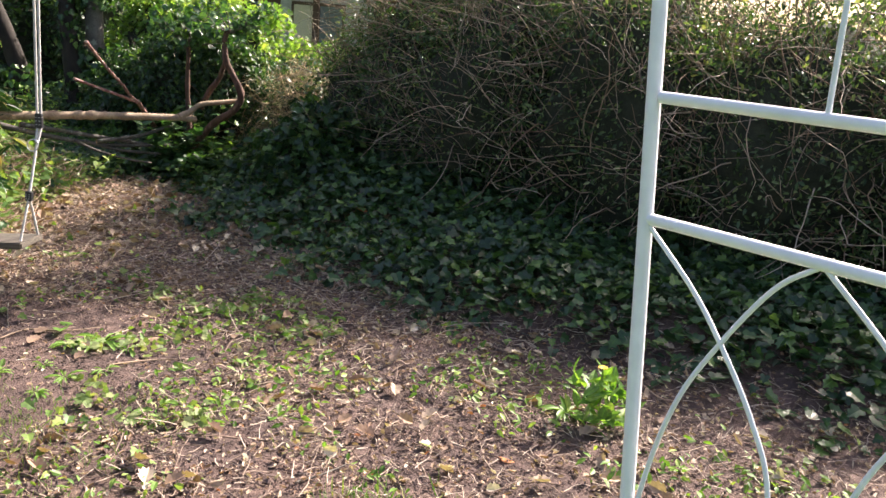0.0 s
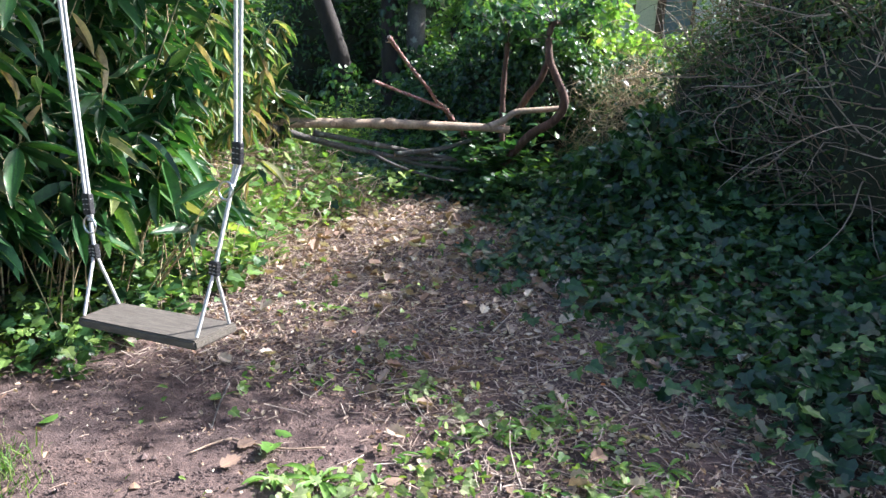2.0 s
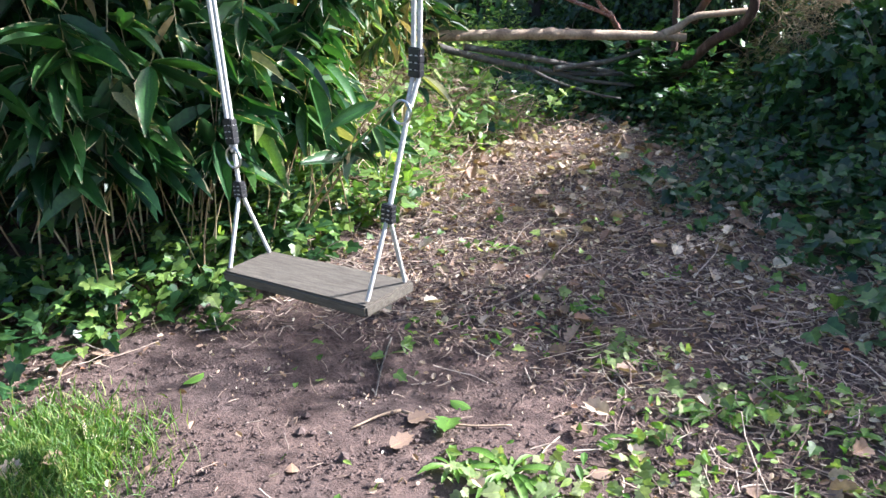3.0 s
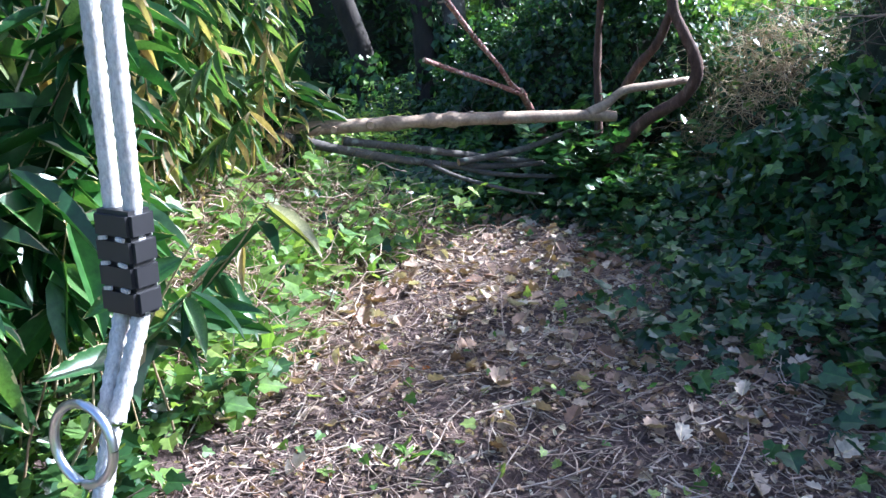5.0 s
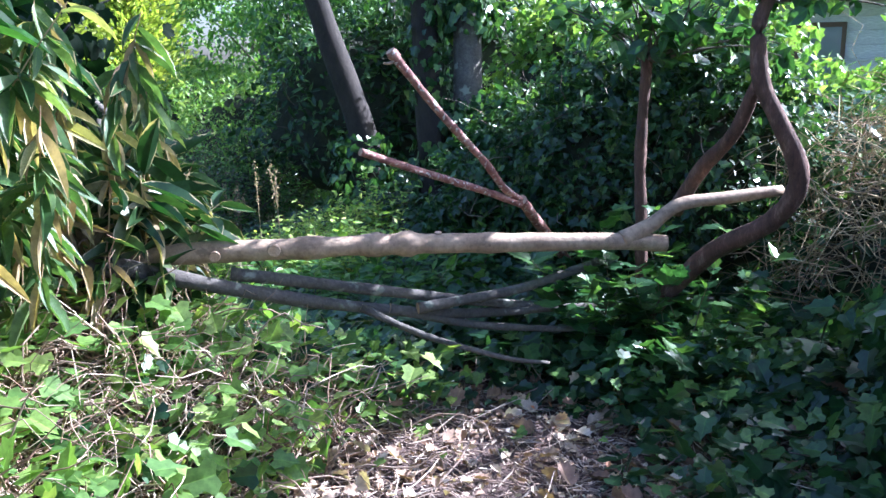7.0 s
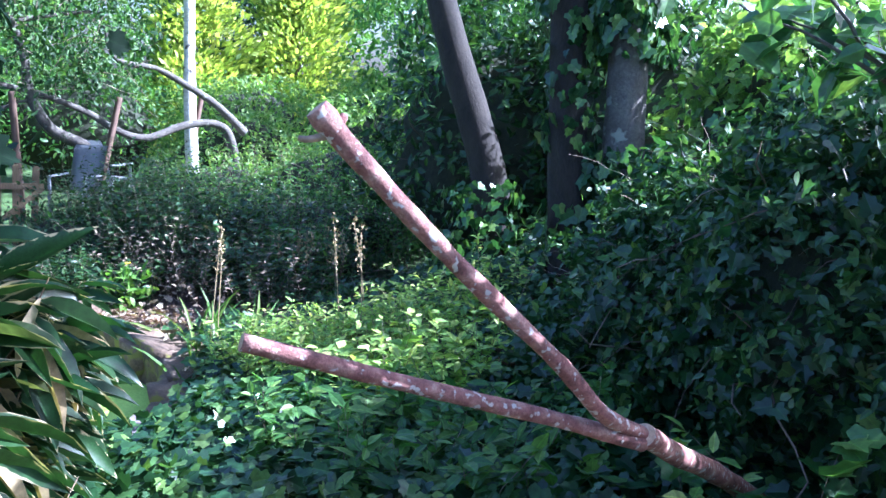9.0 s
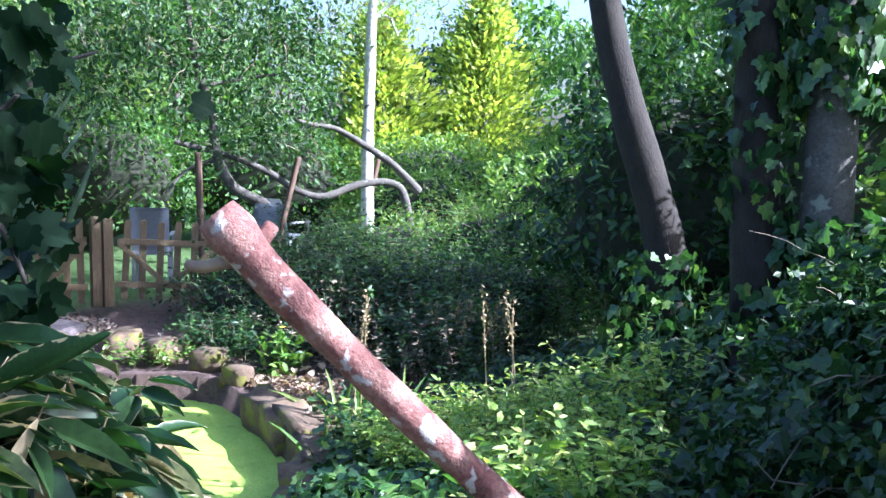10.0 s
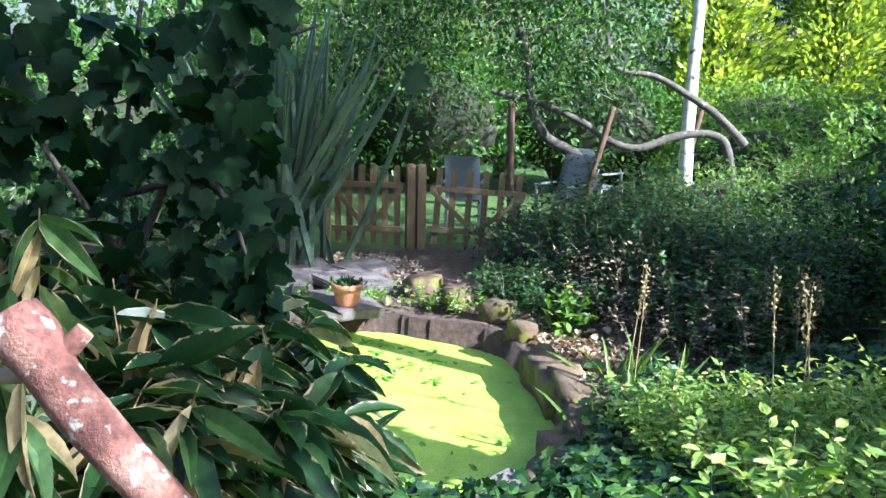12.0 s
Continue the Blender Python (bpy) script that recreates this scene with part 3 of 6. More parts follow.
def swing():
    root = tagged(empty("rope_swing", (-2.24, 4.02, 0.6)), "grey weathered board swing hung on pale ropes with black bindings", "swing")
    kids = []
    # the seat board
    left, right = np.array((-2.53, 4.055, 0.595)), np.array((-1.955, 3.995, 0.64))
    along = right - left
    turn = math.degrees(math.atan2(along[1], along[0]))
    bm = bmesh.new()
    box_bm(bm, (0.54, 0.19, 0.032), Matrix.Identity(4), 0.006)
    for v in bm.verts:
        v.co.z -= 0.1 * (0.07 - v.co.x ** 2) * 0.4
        v.co.y *= 1 + 0.05 * math.sin(v.co.x * 9)
        v.co.z += 0.0015 * math.sin(v.co.y * 90)
    s = part("seat", bm, M_SEAT, None, "weathered grey plank seat")
    s.matrix_world = Matrix.Translation((left + right) / 2) @ pose(0, 0, 0, 0, -4.4, turn)
    kids.append(s)
    x_ax, y_ax = Vector(unit(along)), Vector((-unit(along)[1], unit(along)[0], 0))
    for side, end, top in ((-1, left, Vector((-3.0, 4.3, 3.6))), (1, right, Vector((-1.98, 4.2, 3.6)))):
        mid = Vector(end) + x_ax * (-0.035 * side) + Vector((0, 0, 0.02))
        up = (top - mid).normalized()
        joint = mid + up * 0.205
        ring_at = mid + up * 0.30 if side < 0 else Vector((-1.985, 4.105, 1.1))
        bind = mid + up * 0.37 if side < 0 else Vector((-1.985, 4.14, 1.215))
        rise = (top - bind).normalized()
        for q in (-1, 1):
            foot = mid + y_ax * (0.075 * q)
            l, r = rope_lines(foot, joint)
            kids.append(tubes("rope", l, r, M_ROPE, None, sides=6))
            off = x_ax * (0.0095 * q)
            l, r = rope_lines(bind + off, top + off * 1.6, 0.0074)
            kids.append(tubes("rope", l, r, M_ROPE, None, sides=6))
            l, r = rope_lines(bind + off - rise * 0.034, ring_at + off * 0.55 + Vector((0, 0, 0.012)), 0.0074)
            kids.append(tubes("rope", l, r, M_ROPE, None, sides=6))
        l, r = rope_lines(joint, ring_at + Vector((0, 0, 0.006)), 0.008)
        kids.append(tubes("rope", l, r, M_ROPE, None, sides=6))
        for at, ln, way in ((joint, 0.046, up), (bind, 0.07, rise)):
            y_b = way.cross(x_ax).normalized()
            m = Matrix((y_b.cross(way), y_b, way)).transposed().to_4x4()
            for k in range(4):
                bm = bmesh.new()
                box_bm(bm, (0.036 - 0.001 * (k % 2), 0.024, ln / 4 * 1.12), pose(0, 0, ln * (k - 1.5) / 4), 0.003)
                bd = part("binding", bm, M_TAPE, None, "black webbing binding round the rope")
                bd.matrix_world = Matrix.Translation(at) @ m
                kids.append(bd)
            for k in range(3):
                for s in (-1, 1):
                    for f in (-1, 1):
                        bm = bmesh.new()
                        box_bm(bm, (0.007, 0.002, 0.0025), pose(0.008 * s, 0.012 * f, ln * (k - 1) / 4, 0, 8 * s, 0))
                        st = part("stitch", bm, M_ROPE, None, "pale stitch")
                        st.matrix_world = Matrix.Translation(at) @ m
                        kids.append(st)
        a = np.linspace(0, 2 * np.pi, 25)
        ring = np.array(ring_at)[None] + 0.029 * (np.cos(a)[:, None] * np.array(x_ax)[None] + np.sin(a)[:, None] * np.array(up)[None]) - 0.012 * np.array(x_ax) * side - np.array(y_ax) * 0.015
        kids.append(tubes("ring", ring[None], np.full((1, 25), 0.0034), M_STEEL, None, "bright steel ring", sides=8))
    return under(root, *kids)


swing()


# ---- white metal frame ----
def white_frame():
    root = tagged(empty("metal_trellis", (0.26, 0.95, 0.0)), "white painted metal trellis of tubes and crossing hoops", "trellis")
    kids = []
    o, e = np.array((0.262, 1.075, 0)), unit(np.array((0.2, -0.23, 0.0)))
    def at(s, z):
        return o + e * s + np.array((0, 0, z))
    lean = np.array((0, 0.04, 0))
    def bar(name, pts, r, n=20, sides=10):
        p = spline(pts, n)
        p = p + (p[:, 2:3] - 1.6) * lean * 2.2 * 0.5
        kids.append(tubes(name, p[None], np.full((1, n), r), M_WHITE, None, sides=sides))
    for s in (0.0, 1.02):
        bar("post", [at(s + 0.12, 0.0), at(s + 0.045, 1.0), at(s - 0.045, 2.2)], 0.0105)
    for z in (2.17, 1.752, 1.587, 0.55):
        bar("rail", [at(0.0, z), at(0.51, z), at(1.02, z)], 0.0085)
    g = 0.255
    for s in (g, 2 * g, 3 * g):
        bar("upright_rod", [at(s * 0.9, 1.752), at(s * 0.9, 2.0), at(s * 0.9, 2.17)], 0.0035)
    for s in (0.0, g, 2 * g, 3 * g):
        bar("hoop", [at(s, 1.585), at(s + 0.085, 1.513), at(s + 0.14, 1.451), at(s + 0.199, 1.367), at(s + 0.236, 1.28), at(s + 0.253, 1.1), at(s + 0.253, 0.56)], 0.0036, 40)
        bar("hoop", [at(s + g, 1.585), at(s + 0.201, 1.542), at(s + 0.14, 1.451), at(s + 0.087, 1.346), at(s + 0.052, 1.2), at(s + 0.035, 1.0), at(s + 0.03, 0.56)], 0.0036, 40)
    return under(root, *kids)


white_frame()


# ---- limbs across the path ----
def fallen_limb():
    root = tagged(empty("fallen_limb", (-3.8, 8.25, 0.3)), "long pale smooth limb lying across the path at thigh height", "log")
    main = limb("main_stem", [(-5.3, 7.2, 0.62), (-4.44, 7.8, 0.665), (-4.05, 8.08, 0.68), (-3.5, 8.46, 0.688), (-3.12, 8.72, 0.682), (-2.77, 8.965, 0.672), (-2.6, 9.08, 0.657)], 0.044, 0.034, M_PALEBARK,
                knots=((0.42, 0.25, 0.012), (0.48, 0.3, 0.01), (0.515, 0.4, 0.01), (0.63, 0.12, 0.015)), sides=18, step=0.03)
    bend = limb("side_branch", [(-2.75, 8.97, 0.68), (-2.66, 9.04, 0.73), (-2.555, 9.115, 0.815), (-2.4, 9.22, 0.835), (-2.2, 9.36, 0.86)], 0.034, 0.022, M_PALEBARK, step=0.03)
    stubs = []
    for (x, y, z), (a, b, c), r in (((-4.05, 8.08, 0.675), (0.028, -0.038, -0.004), 0.024), ((-3.87, 8.2, 0.685), (0.026, -0.036, 0.0), 0.03), ((-3.36, 8.56, 0.695), (0.0, -0.006, 0.037), 0.016)):
        stubs.append(limb("knot", [(x, y, z), (x + a * 0.6, y + b * 0.6, z + c * 0.6), (x + a, y + b, z + c)], r * 1.15, r * 0.85, M_PALEBARK, step=0.006, sides=12, rough=0.2))
    under(root, main, bend, *stubs)
    low = tagged(empty("fallen_branch", (-4.2, 7.9, 0.3)), "weathered grey branch with forking twigs below the pale limb", "branch")
    a = limb("stem", [(-5.2, 7.05, 0.66), (-4.34, 7.7, 0.67), (-4.16, 7.89, 0.62), (-3.95, 8.1, 0.54), (-3.71, 8.35, 0.455), (-3.38, 8.69, 0.372), (-2.96, 9.12, 0.344), (-2.48, 9.62, 0.311)], 0.042, 0.011, M_BARK, step=0.03)
    b = limb("twig", [(-3.55, 8.5, 0.42), (-3.3, 8.75, 0.32), (-3.0, 9.0, 0.27), (-2.8, 9.2, 0.24)], 0.02, 0.008, M_BARK)
    c = limb("twig", [(-3.45, 8.55, 0.42), (-3.15, 8.85, 0.46), (-2.95, 9.02, 0.53), (-2.85, 9.2, 0.56)], 0.022, 0.014, M_BARK)
    d = limb("twig", [(-3.62, 8.4, 0.44), (-3.4, 8.5, 0.33), (-3.1, 8.6, 0.25), (-2.95, 8.7, 0.22)], 0.016, 0.007, M_BARK)
    e = limb("twig", [(-4.0, 8.1, 0.6), (-3.7, 8.35, 0.53), (-3.3, 8.75, 0.42), (-3.1, 9.0, 0.36)], 0.026, 0.016, M_BARK)
    under(low, a, b, c, d, e)
    pole = tagged(empty("forked_pole", (-3.25, 9.9, 0.1)), "forked reddish branch with flaking bark leaning over the limb", "branch")
    up = limb("upper_fork", [(-3.19, 9.02, 0.80), (-3.23, 8.9, 0.87), (-3.27, 8.8, 0.98), (-3.37, 8.62, 1.17), (-3.45, 8.47, 1.34), (-3.485, 8.42, 1.41)], 0.015, 0.017, M_REDBARK,
              step=0.015, rough=0.09, knots=((0.95, 0.2, 0.04), (0.8, 0.08, 0.05)))
    dn = limb("lower_fork", [(-3.19, 9.0, 0.79), (-3.28, 8.85, 0.855), (-3.43, 8.6, 0.95), (-3.58, 8.355, 1.047)], 0.0155, 0.0145, M_REDBARK, step=0.015)
    base = limb("base_stem", [(-3.24, 9.95, 0.3), (-3.22, 9.5, 0.55), (-3.2, 9.2, 0.7), (-3.19, 9.0, 0.81)], 0.028, 0.022, M_REDBARK, step=0.02)
    nub = limb("stub", [(-3.468, 8.44, 1.375), (-3.472, 8.455, 1.387), (-3.474, 8.467, 1.399)], 0.0085, 0.0065, M_REDBARK, step=0.006)
    nub2 = limb("stub", [(-3.475, 8.43, 1.37), (-3.492, 8.41, 1.364), (-3.502, 8.4, 1.366)], 0.006, 0.004, M_PALEBARK, step=0.006)
    under(pole, up, dn, base, nub, nub2)


fallen_limb()


# ---- dead stems behind the limbs ----
def stumps():
    a = tagged(empty("dead_stem", (-2.8, 9.5, 0.0)), "upright dead reddish stem stripped of bark, broken off", "stump")
    under(a, limb("trunk", [(-2.8, 9.5, -0.1), (-2.79, 9.5, 0.5), (-2.815, 9.51, 0.95), (-2.8, 9.5, 1.42)], 0.029, 0.024, M_DARKBARK, rough=0.16))
    b = tagged(empty("crooked_stem", (-2.3, 9.3, 0.0)), "crooked dark stem bending up from the ivy, pale where split", "stump")
    under(b, limb("trunk", [(-2.75, 9.35, 0.25), (-2.45, 9.2, 0.6), (-2.2, 9.1, 0.78), (-2.12, 9.05, 0.95), (-2.2, 9.02, 1.15), (-2.27, 9.01, 1.3), (-2.29, 9.01, 1.5), (-2.25, 9.02, 1.62)], 0.041, 0.027, M_DARKBARK, rough=0.16),
          limb("branch", [(-2.62, 9.35, 0.75), (-2.5, 9.25, 0.95), (-2.37, 9.12, 1.1), (-2.28, 9.03, 1.3)], 0.033, 0.025, M_DARKBARK, rough=0.14))


stumps()


# ---- bamboo ----
def bamboo_clump(name, label, foots, tall, lean, n_leaves, size, singles, keep, withered=0.05, mats=(M_BAM, M_BAM_ONE), droop=0.25):
    """Broad-leaved bamboo: arching canes, fans of long leaves, dry ones below."""
    n = len(foots)
    root = tagged(empty(name, tuple(foots.mean(0))), label, "bamboo")
    heights = tall(foots[:, 0], foots[:, 1]) * RNG.uniform(0.6, 1.1, n)
    head = np.array([0, 0, 1.0]) + lean + rnd(n, 0.16)
    lines = wild_lines(n, foots - np.array([0, 0, 0.03]), head, heights, 8, 0.07, 0.03)
    fits = keep(lines[:, -1]) & keep(lines[:, 5])
    lines, n = lines[fits], int(fits.sum())
    canes = tubes("cane_mass", lines, taper(n, 8, RNG.uniform(0.003, 0.006, n), 0.4), M_STRAW, None, "thin straw-green canes", sides=5)
    pick = RNG.integers(0, n, n_leaves)
    t = RNG.uniform(0.22, 1.0, n_leaves) ** 0.75 * 6.99
    i, f = t.astype(int), (t % 1)[:, None]
    p = lines[pick, i] * (1 - f) + lines[pick, i + 1] * f
    out = rnd(n_leaves) * np.array([1, 1, 0.25]) + lean * 0.9
    axis = unit(out) + np.array([0, 0, -droop]) + rnd(n_leaves, 0.15)
    normal = np.array([0, 0, 1.0]) + rnd(n_leaves, 0.4) + unit(out) * 0.3
    sz = size * RNG.uniform(0.55, 1.2, n_leaves)
    ok = keep(p)
    p, axis, normal, sz, t = p[ok], axis[ok], normal[ok], sz[ok], t[ok]
    dry = RNG.random(len(p)) < withered + 0.22 * (t < 3)
    kids = [canes, scatter("dry_leaf_mass", BAMBOO, p[dry], axis[dry] + np.array([0, 0, -0.6]), normal[dry], sz[dry], M_DRYBAM, None, "withered straw-coloured leaves", wide=0.7)]
    live = np.flatnonzero(~dry)
    near = live[np.argsort(-(p[live] @ np.array(lean + 1e-6)) / (np.linalg.norm(lean) + 1e-6))[:singles * 3]]
    near = RNG.permutation(near)[:singles]
    rest = np.setdiff1d(live, near)
    kids.append(scatter("leaf_mass", BAMBOO, p[rest], axis[rest], normal[rest], sz[rest], mats[0], None))
    shapes = [raw_mesh("leaf", b[0], b[1], mats[1], b[2], True) for b in (BAMBOO, BAMBOO_FLAT)]
    for q in near:
        a = Vector(axis[q]).normalized()
        s = a.cross(Vector(normal[q])).normalized()
        u = s.cross(a)
        m = Matrix((s, a, u)).transposed().to_4x4()
        ob = link("leaf", shapes[q % 2])
        ob.matrix_world = Matrix.Translation(p[q]) @ m @ Matrix.Scale(sz[q], 4)
        kids.append(ob)
    bpy.context.view_layer.update()
    for o in kids[:3]:
        tagged(o, kind="stuff")
    return under(root, *kids)


fx, fy = RNG.uniform(-6.0, -3.5, 1500), RNG.uniform(3.6, 7.7, 1500)
okf = fx < left_edge(fy) - 0.35 - 0.35 * ss(5.6, 7, fy)
foot = np.stack([fx, fy, height(fx, fy)], -1)[okf][:420]
bamboo_clump("bamboo", "tall clump of broad-leaved bamboo with pale dry leaf margins", foot,
             lambda x, y: np.interp(y, [3.5, 6.5, 7.8], [2.4, 2.2, 1.5]), np.array([0.28, -0.02, 0.0]), 13000, 0.255, 280,
             lambda p: p[:, 0] < np.where(p[:, 1] < 5.8, left_edge(p[:, 1]) + 0.1, -3.5 - (p[:, 1] - 5.8) * 0.36))
foot = np.stack([RNG.uniform(-3.5, -3.35, 4), RNG.uniform(5.25, 5.45, 4), np.full(4, 0.1)], -1)
bamboo_clump("bamboo_shoot", "bamboo shoot with broad leaves arching over the path edge", foot, lambda x, y: 1.05 + 0 * x, np.array([0.75, -0.1, 0.0]), 40, 0.24, 16, lambda p: p[:, 2] > 0.55)
fx, fy = RNG.uniform(-5.3, -4.2, 500), RNG.uniform(6.7, 8.2, 500)
foot = np.stack([fx, fy, height(fx, fy)], -1)[(fy - 5.18 < 1.2 * (-fx - 1.95)) & (fy < 7.0 + 0.66 * (-fx - 2.4))][:110]
bamboo_clump("bamboo", "half-withered bamboo drooping over the butt of the limb", foot, lambda x, y: 1.15 + 0 * x, np.array([0.3, -0.05, 0.0]), 4200, 0.19, 150,
             lambda p: (p[:, 1] - 5.18 < 1.235 * (-p[:, 0] - 1.85)) & (p[:, 1] - 4.22 < 1.5 * (-p[:, 0] - 1.68)) & (p[:, 1] < 7.1 + 0.68 * (-p[:, 0] - 2.4)) & (p[:, 2] > 0.5), 0.22, (M_BAM_PALE, M_BAM_PALE_ONE), 0.6)
fx, fy = RNG.uniform(-6.3, -4.2, 700), RNG.uniform(7.7, 9.3, 700)
foot = np.stack([fx, fy, height(fx, fy)], -1)[(fy < 8.3 + 0.2 * (-fx - 2.8)) & (fy < 6.95 + 0.66 * (-fx - 2.4))][:220]
bamboo_clump("bamboo", "low arching bamboo with fading pale-edged leaves beside the pond", foot,
             lambda x, y: 1.0 + 0 * x, np.array([0.08, 0.12, 0.0]), 4600, 0.27, 260,
             lambda p: (p[:, 0] < -3.9) & (p[:, 1] < 8.5 + 0.22 * (-p[:, 0] - 2.8)) & (p[:, 1] < 7.1 + 0.68 * (-p[:, 0] - 2.4)) & (p[:, 2] < 1.1), 0.12, (M_BAM_WORN, M_BAM_WORN_ONE), 0.14)
fy = RNG.uniform(4.25, 5.75, 110)
fx = left_edge(fy) - RNG.uniform(0.12, 0.6, 110)
bamboo_clump("bamboo", "low bamboo skirt of broad leaves along the path", np.stack([fx, fy, height(fx, fy)], -1), lambda x, y: 1.05 + 0 * x, np.array([0.16, -0.04, 0.0]), 1500, 0.3, 160,
             lambda p: (p[:, 0] < left_edge(p[:, 1]) + 0.05) & (p[:, 2] > 0.62), 0.0, (M_BAM, M_BAM_ONE), 0.25)
# dry leaves hanging over the butts of the limbs
n = 420
k = RNG.random(n)[:, None]
p = np.array([-5.0, 7.35, 0.95]) * (1 - k) + np.array([-4.42, 7.72, 0.74]) * k + rnd(n, 0.1) * np.array([1, 1, 1.2])
hang = scatter("dry_leaves", BAMBOO, p, rnd(n, 0.35) + np.array([0.55, 0.05, -0.6]), np.array([0.1, -0.3, 1.0]) + rnd(n, 0.4), 0.2 * RNG.uniform(0.5, 1.2, n), M_DRYBAM, None, wide=0.7)
tagged(hang, "straw-coloured bamboo leaves hanging over the limb butts", "dry leaves", kind="stuff")


# ---- ivy and ground plants ----
def bare(x, y):
    """Trodden soil under the swing, nearly free of litter."""
    return 1 - 0.93 * ss(1.25, 0.7, np.hypot((x + 2.25) / 1.05, (y - 3.95) / 0.9) + 0.25 * wob(x, y, 5))


def ivy_bed(name, label, n, keep, lo, hi, size=0.075, rise=0.14, mat=M_IVY, leaf=IVY, category="ivy", steep=0.4):
    p = on_ground(n, keep, lo, hi)
    m = len(p)
    p[:, 2] += RNG.random(m) ** 1.4 * rise + 0.012
    axis = rnd(m) * np.array([1, 1, 0.35]) + np.array([0, 0, -0.25])
    normal = np.array([0, 0, 1.0]) + rnd(m, steep) + np.array([-0.1, -0.3, 0])
    ob = scatter(name, leaf, p, axis, normal, size * RNG.uniform(0.45, 1.25, m), mat)
    return tagged(ob, label, category, kind="stuff")


ivy_bed("ivy_ground_cover", "dense dark green ivy covering the shaded bank", 34000,
        lambda x, y: ss(-0.5, 0.5 + 1.3 * ss(6.2, 4.8, y), x - right_edge(y) + 0.3 * wob(x, y, 5)), (-2.6, 3.6), (3.2, 9.4), 0.082, 0.15)
ivy_bed("ivy_ground_cover", "glossy ivy at the foot of the bamboo", 21000,
        lambda x, y: ss(-0.15, 0.3, left_edge(y) - x + 0.15 * wob(x, y, 6)) * ss(3.4, 3.9, y) * (1 - 0.85 * ss(5.5, 6.1, y) * ss(8.7, 8.2, y)) * (0.35 + 0.65 * ss(0.9, 0.2, left_edge(y) - x)), (-5.2, 3.4), (-3.0, 9.2), 0.075, 0.2)
ivy_bed("ivy_ground_cover", "ivy over dry stems, sunlight put into its leaf colour", 4400,
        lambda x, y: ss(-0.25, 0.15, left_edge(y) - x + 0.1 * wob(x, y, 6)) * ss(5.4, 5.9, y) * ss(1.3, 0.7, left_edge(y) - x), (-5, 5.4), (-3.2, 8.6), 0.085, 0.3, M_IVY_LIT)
ivy_bed("ivy_ground_cover", "ivy and low growth on the slope behind the limbs", 62000,
        lambda x, y: ss(8.6, 9.2, y + 0.2 * wob(x, y, 4)) * ss(1.08, 1.2, pond_r(x, y)) * np.where(x < -7.2, 0.15, 1) * ss(11.4, 10.6, y + np.minimum(0, x + 6) * 0.3), (-8, 8.2), (-0.8, 12.4), 0.082, 0.22)
ivy_bed("ivy_ground_cover", "shaded ivy trailing over the back bank", 34000,
        lambda x, y: ss(9.8, 10.4, y) * ss(1.1, 1.3, pond_r(x, y)), (-7.5, 9.8), (1.5, 13.2), 0.07, 0.26)

# mound of dry stems on the sunny side
p = on_ground(5500, lambda x, y: ss(-0.15, 0.2, left_edge(y) - x) * ss(1.4, 0.8, left_edge(y) - x), (-5, 5.9), (-3.3, 8.3))
tagged(tubes("dry_stems", wild_lines(len(p), p, rnd(len(p)) * np.array([1, 1, 0.3]) + np.array([0, 0, 0.9]), RNG.uniform(0.2, 0.65, len(p)), 8, 0.45, 0.2), taper(len(p), 8, RNG.uniform(0.0016, 0.0055, len(p))), M_TAN, sides=4),
       "tangle of dry tan and brown stems in sun", "dry stems", kind="stuff")

# seedlings and herbs on the open soil
ivy_bed("seedlings", "scattered small green seedlings on the soil", 17000,
        lambda x, y: ss(0.2, 0.85, wob(x, y, 3.1) + 0.4 * wob(x + 3, y, 9) + 0.5 * ss(-1.9, -1.3, x) * ss(5.5, 4.9, y)) * ss(left_edge(y), left_edge(y) + 0.4, x) * ss(0.3, -0.3, x - right_edge(y)) * (0.1 + 0.9 * ss(5.6, 4.6, y)) * bare(x, y), (-3.8, 1.4), (3, 8.2), 0.048, 0.06, M_WEED, OVAL, "seedlings", 0.6)
ivy_bed("seedlings", "sparse ivy runners creeping over the litter", 5200,
        lambda x, y: 0.35 * ss(-0.1, 0.6, wob(x, y, 2.6)) * ss(left_edge(y), left_edge(y) + 0.4, x) * ss(0.4, -0.3, x - right_edge(y) - 0.5), (-3.8, 2.4), (3, 8.8), 0.05, 0.06, M_IVY_LIT, IVY, "seedlings", 0.4)


# ---- litter ----
def open_soil(x, y):
    return ss(left_edge(y) - 0.35, left_edge(y) + 0.2, x) * ss(1.8, 0.0, x - right_edge(y))


def litter(name, label, n, leaf, size, mat, keep, lo, hi, rise=0.015, steep=0.35, wide=1.0):
    p = on_ground(n, keep, lo, hi)
    m = len(p)
    p[:, 2] += RNG.random(m) * rise + 0.006
    return tagged(scatter(name, leaf, p, rnd(m) * np.array([1, 1, 0.15]), np.array([0, 0, 1.0]) + rnd(m, steep), size * RNG.uniform(0.4, 1.3, m), mat, wide=wide), label, "leaf litter", kind="stuff")


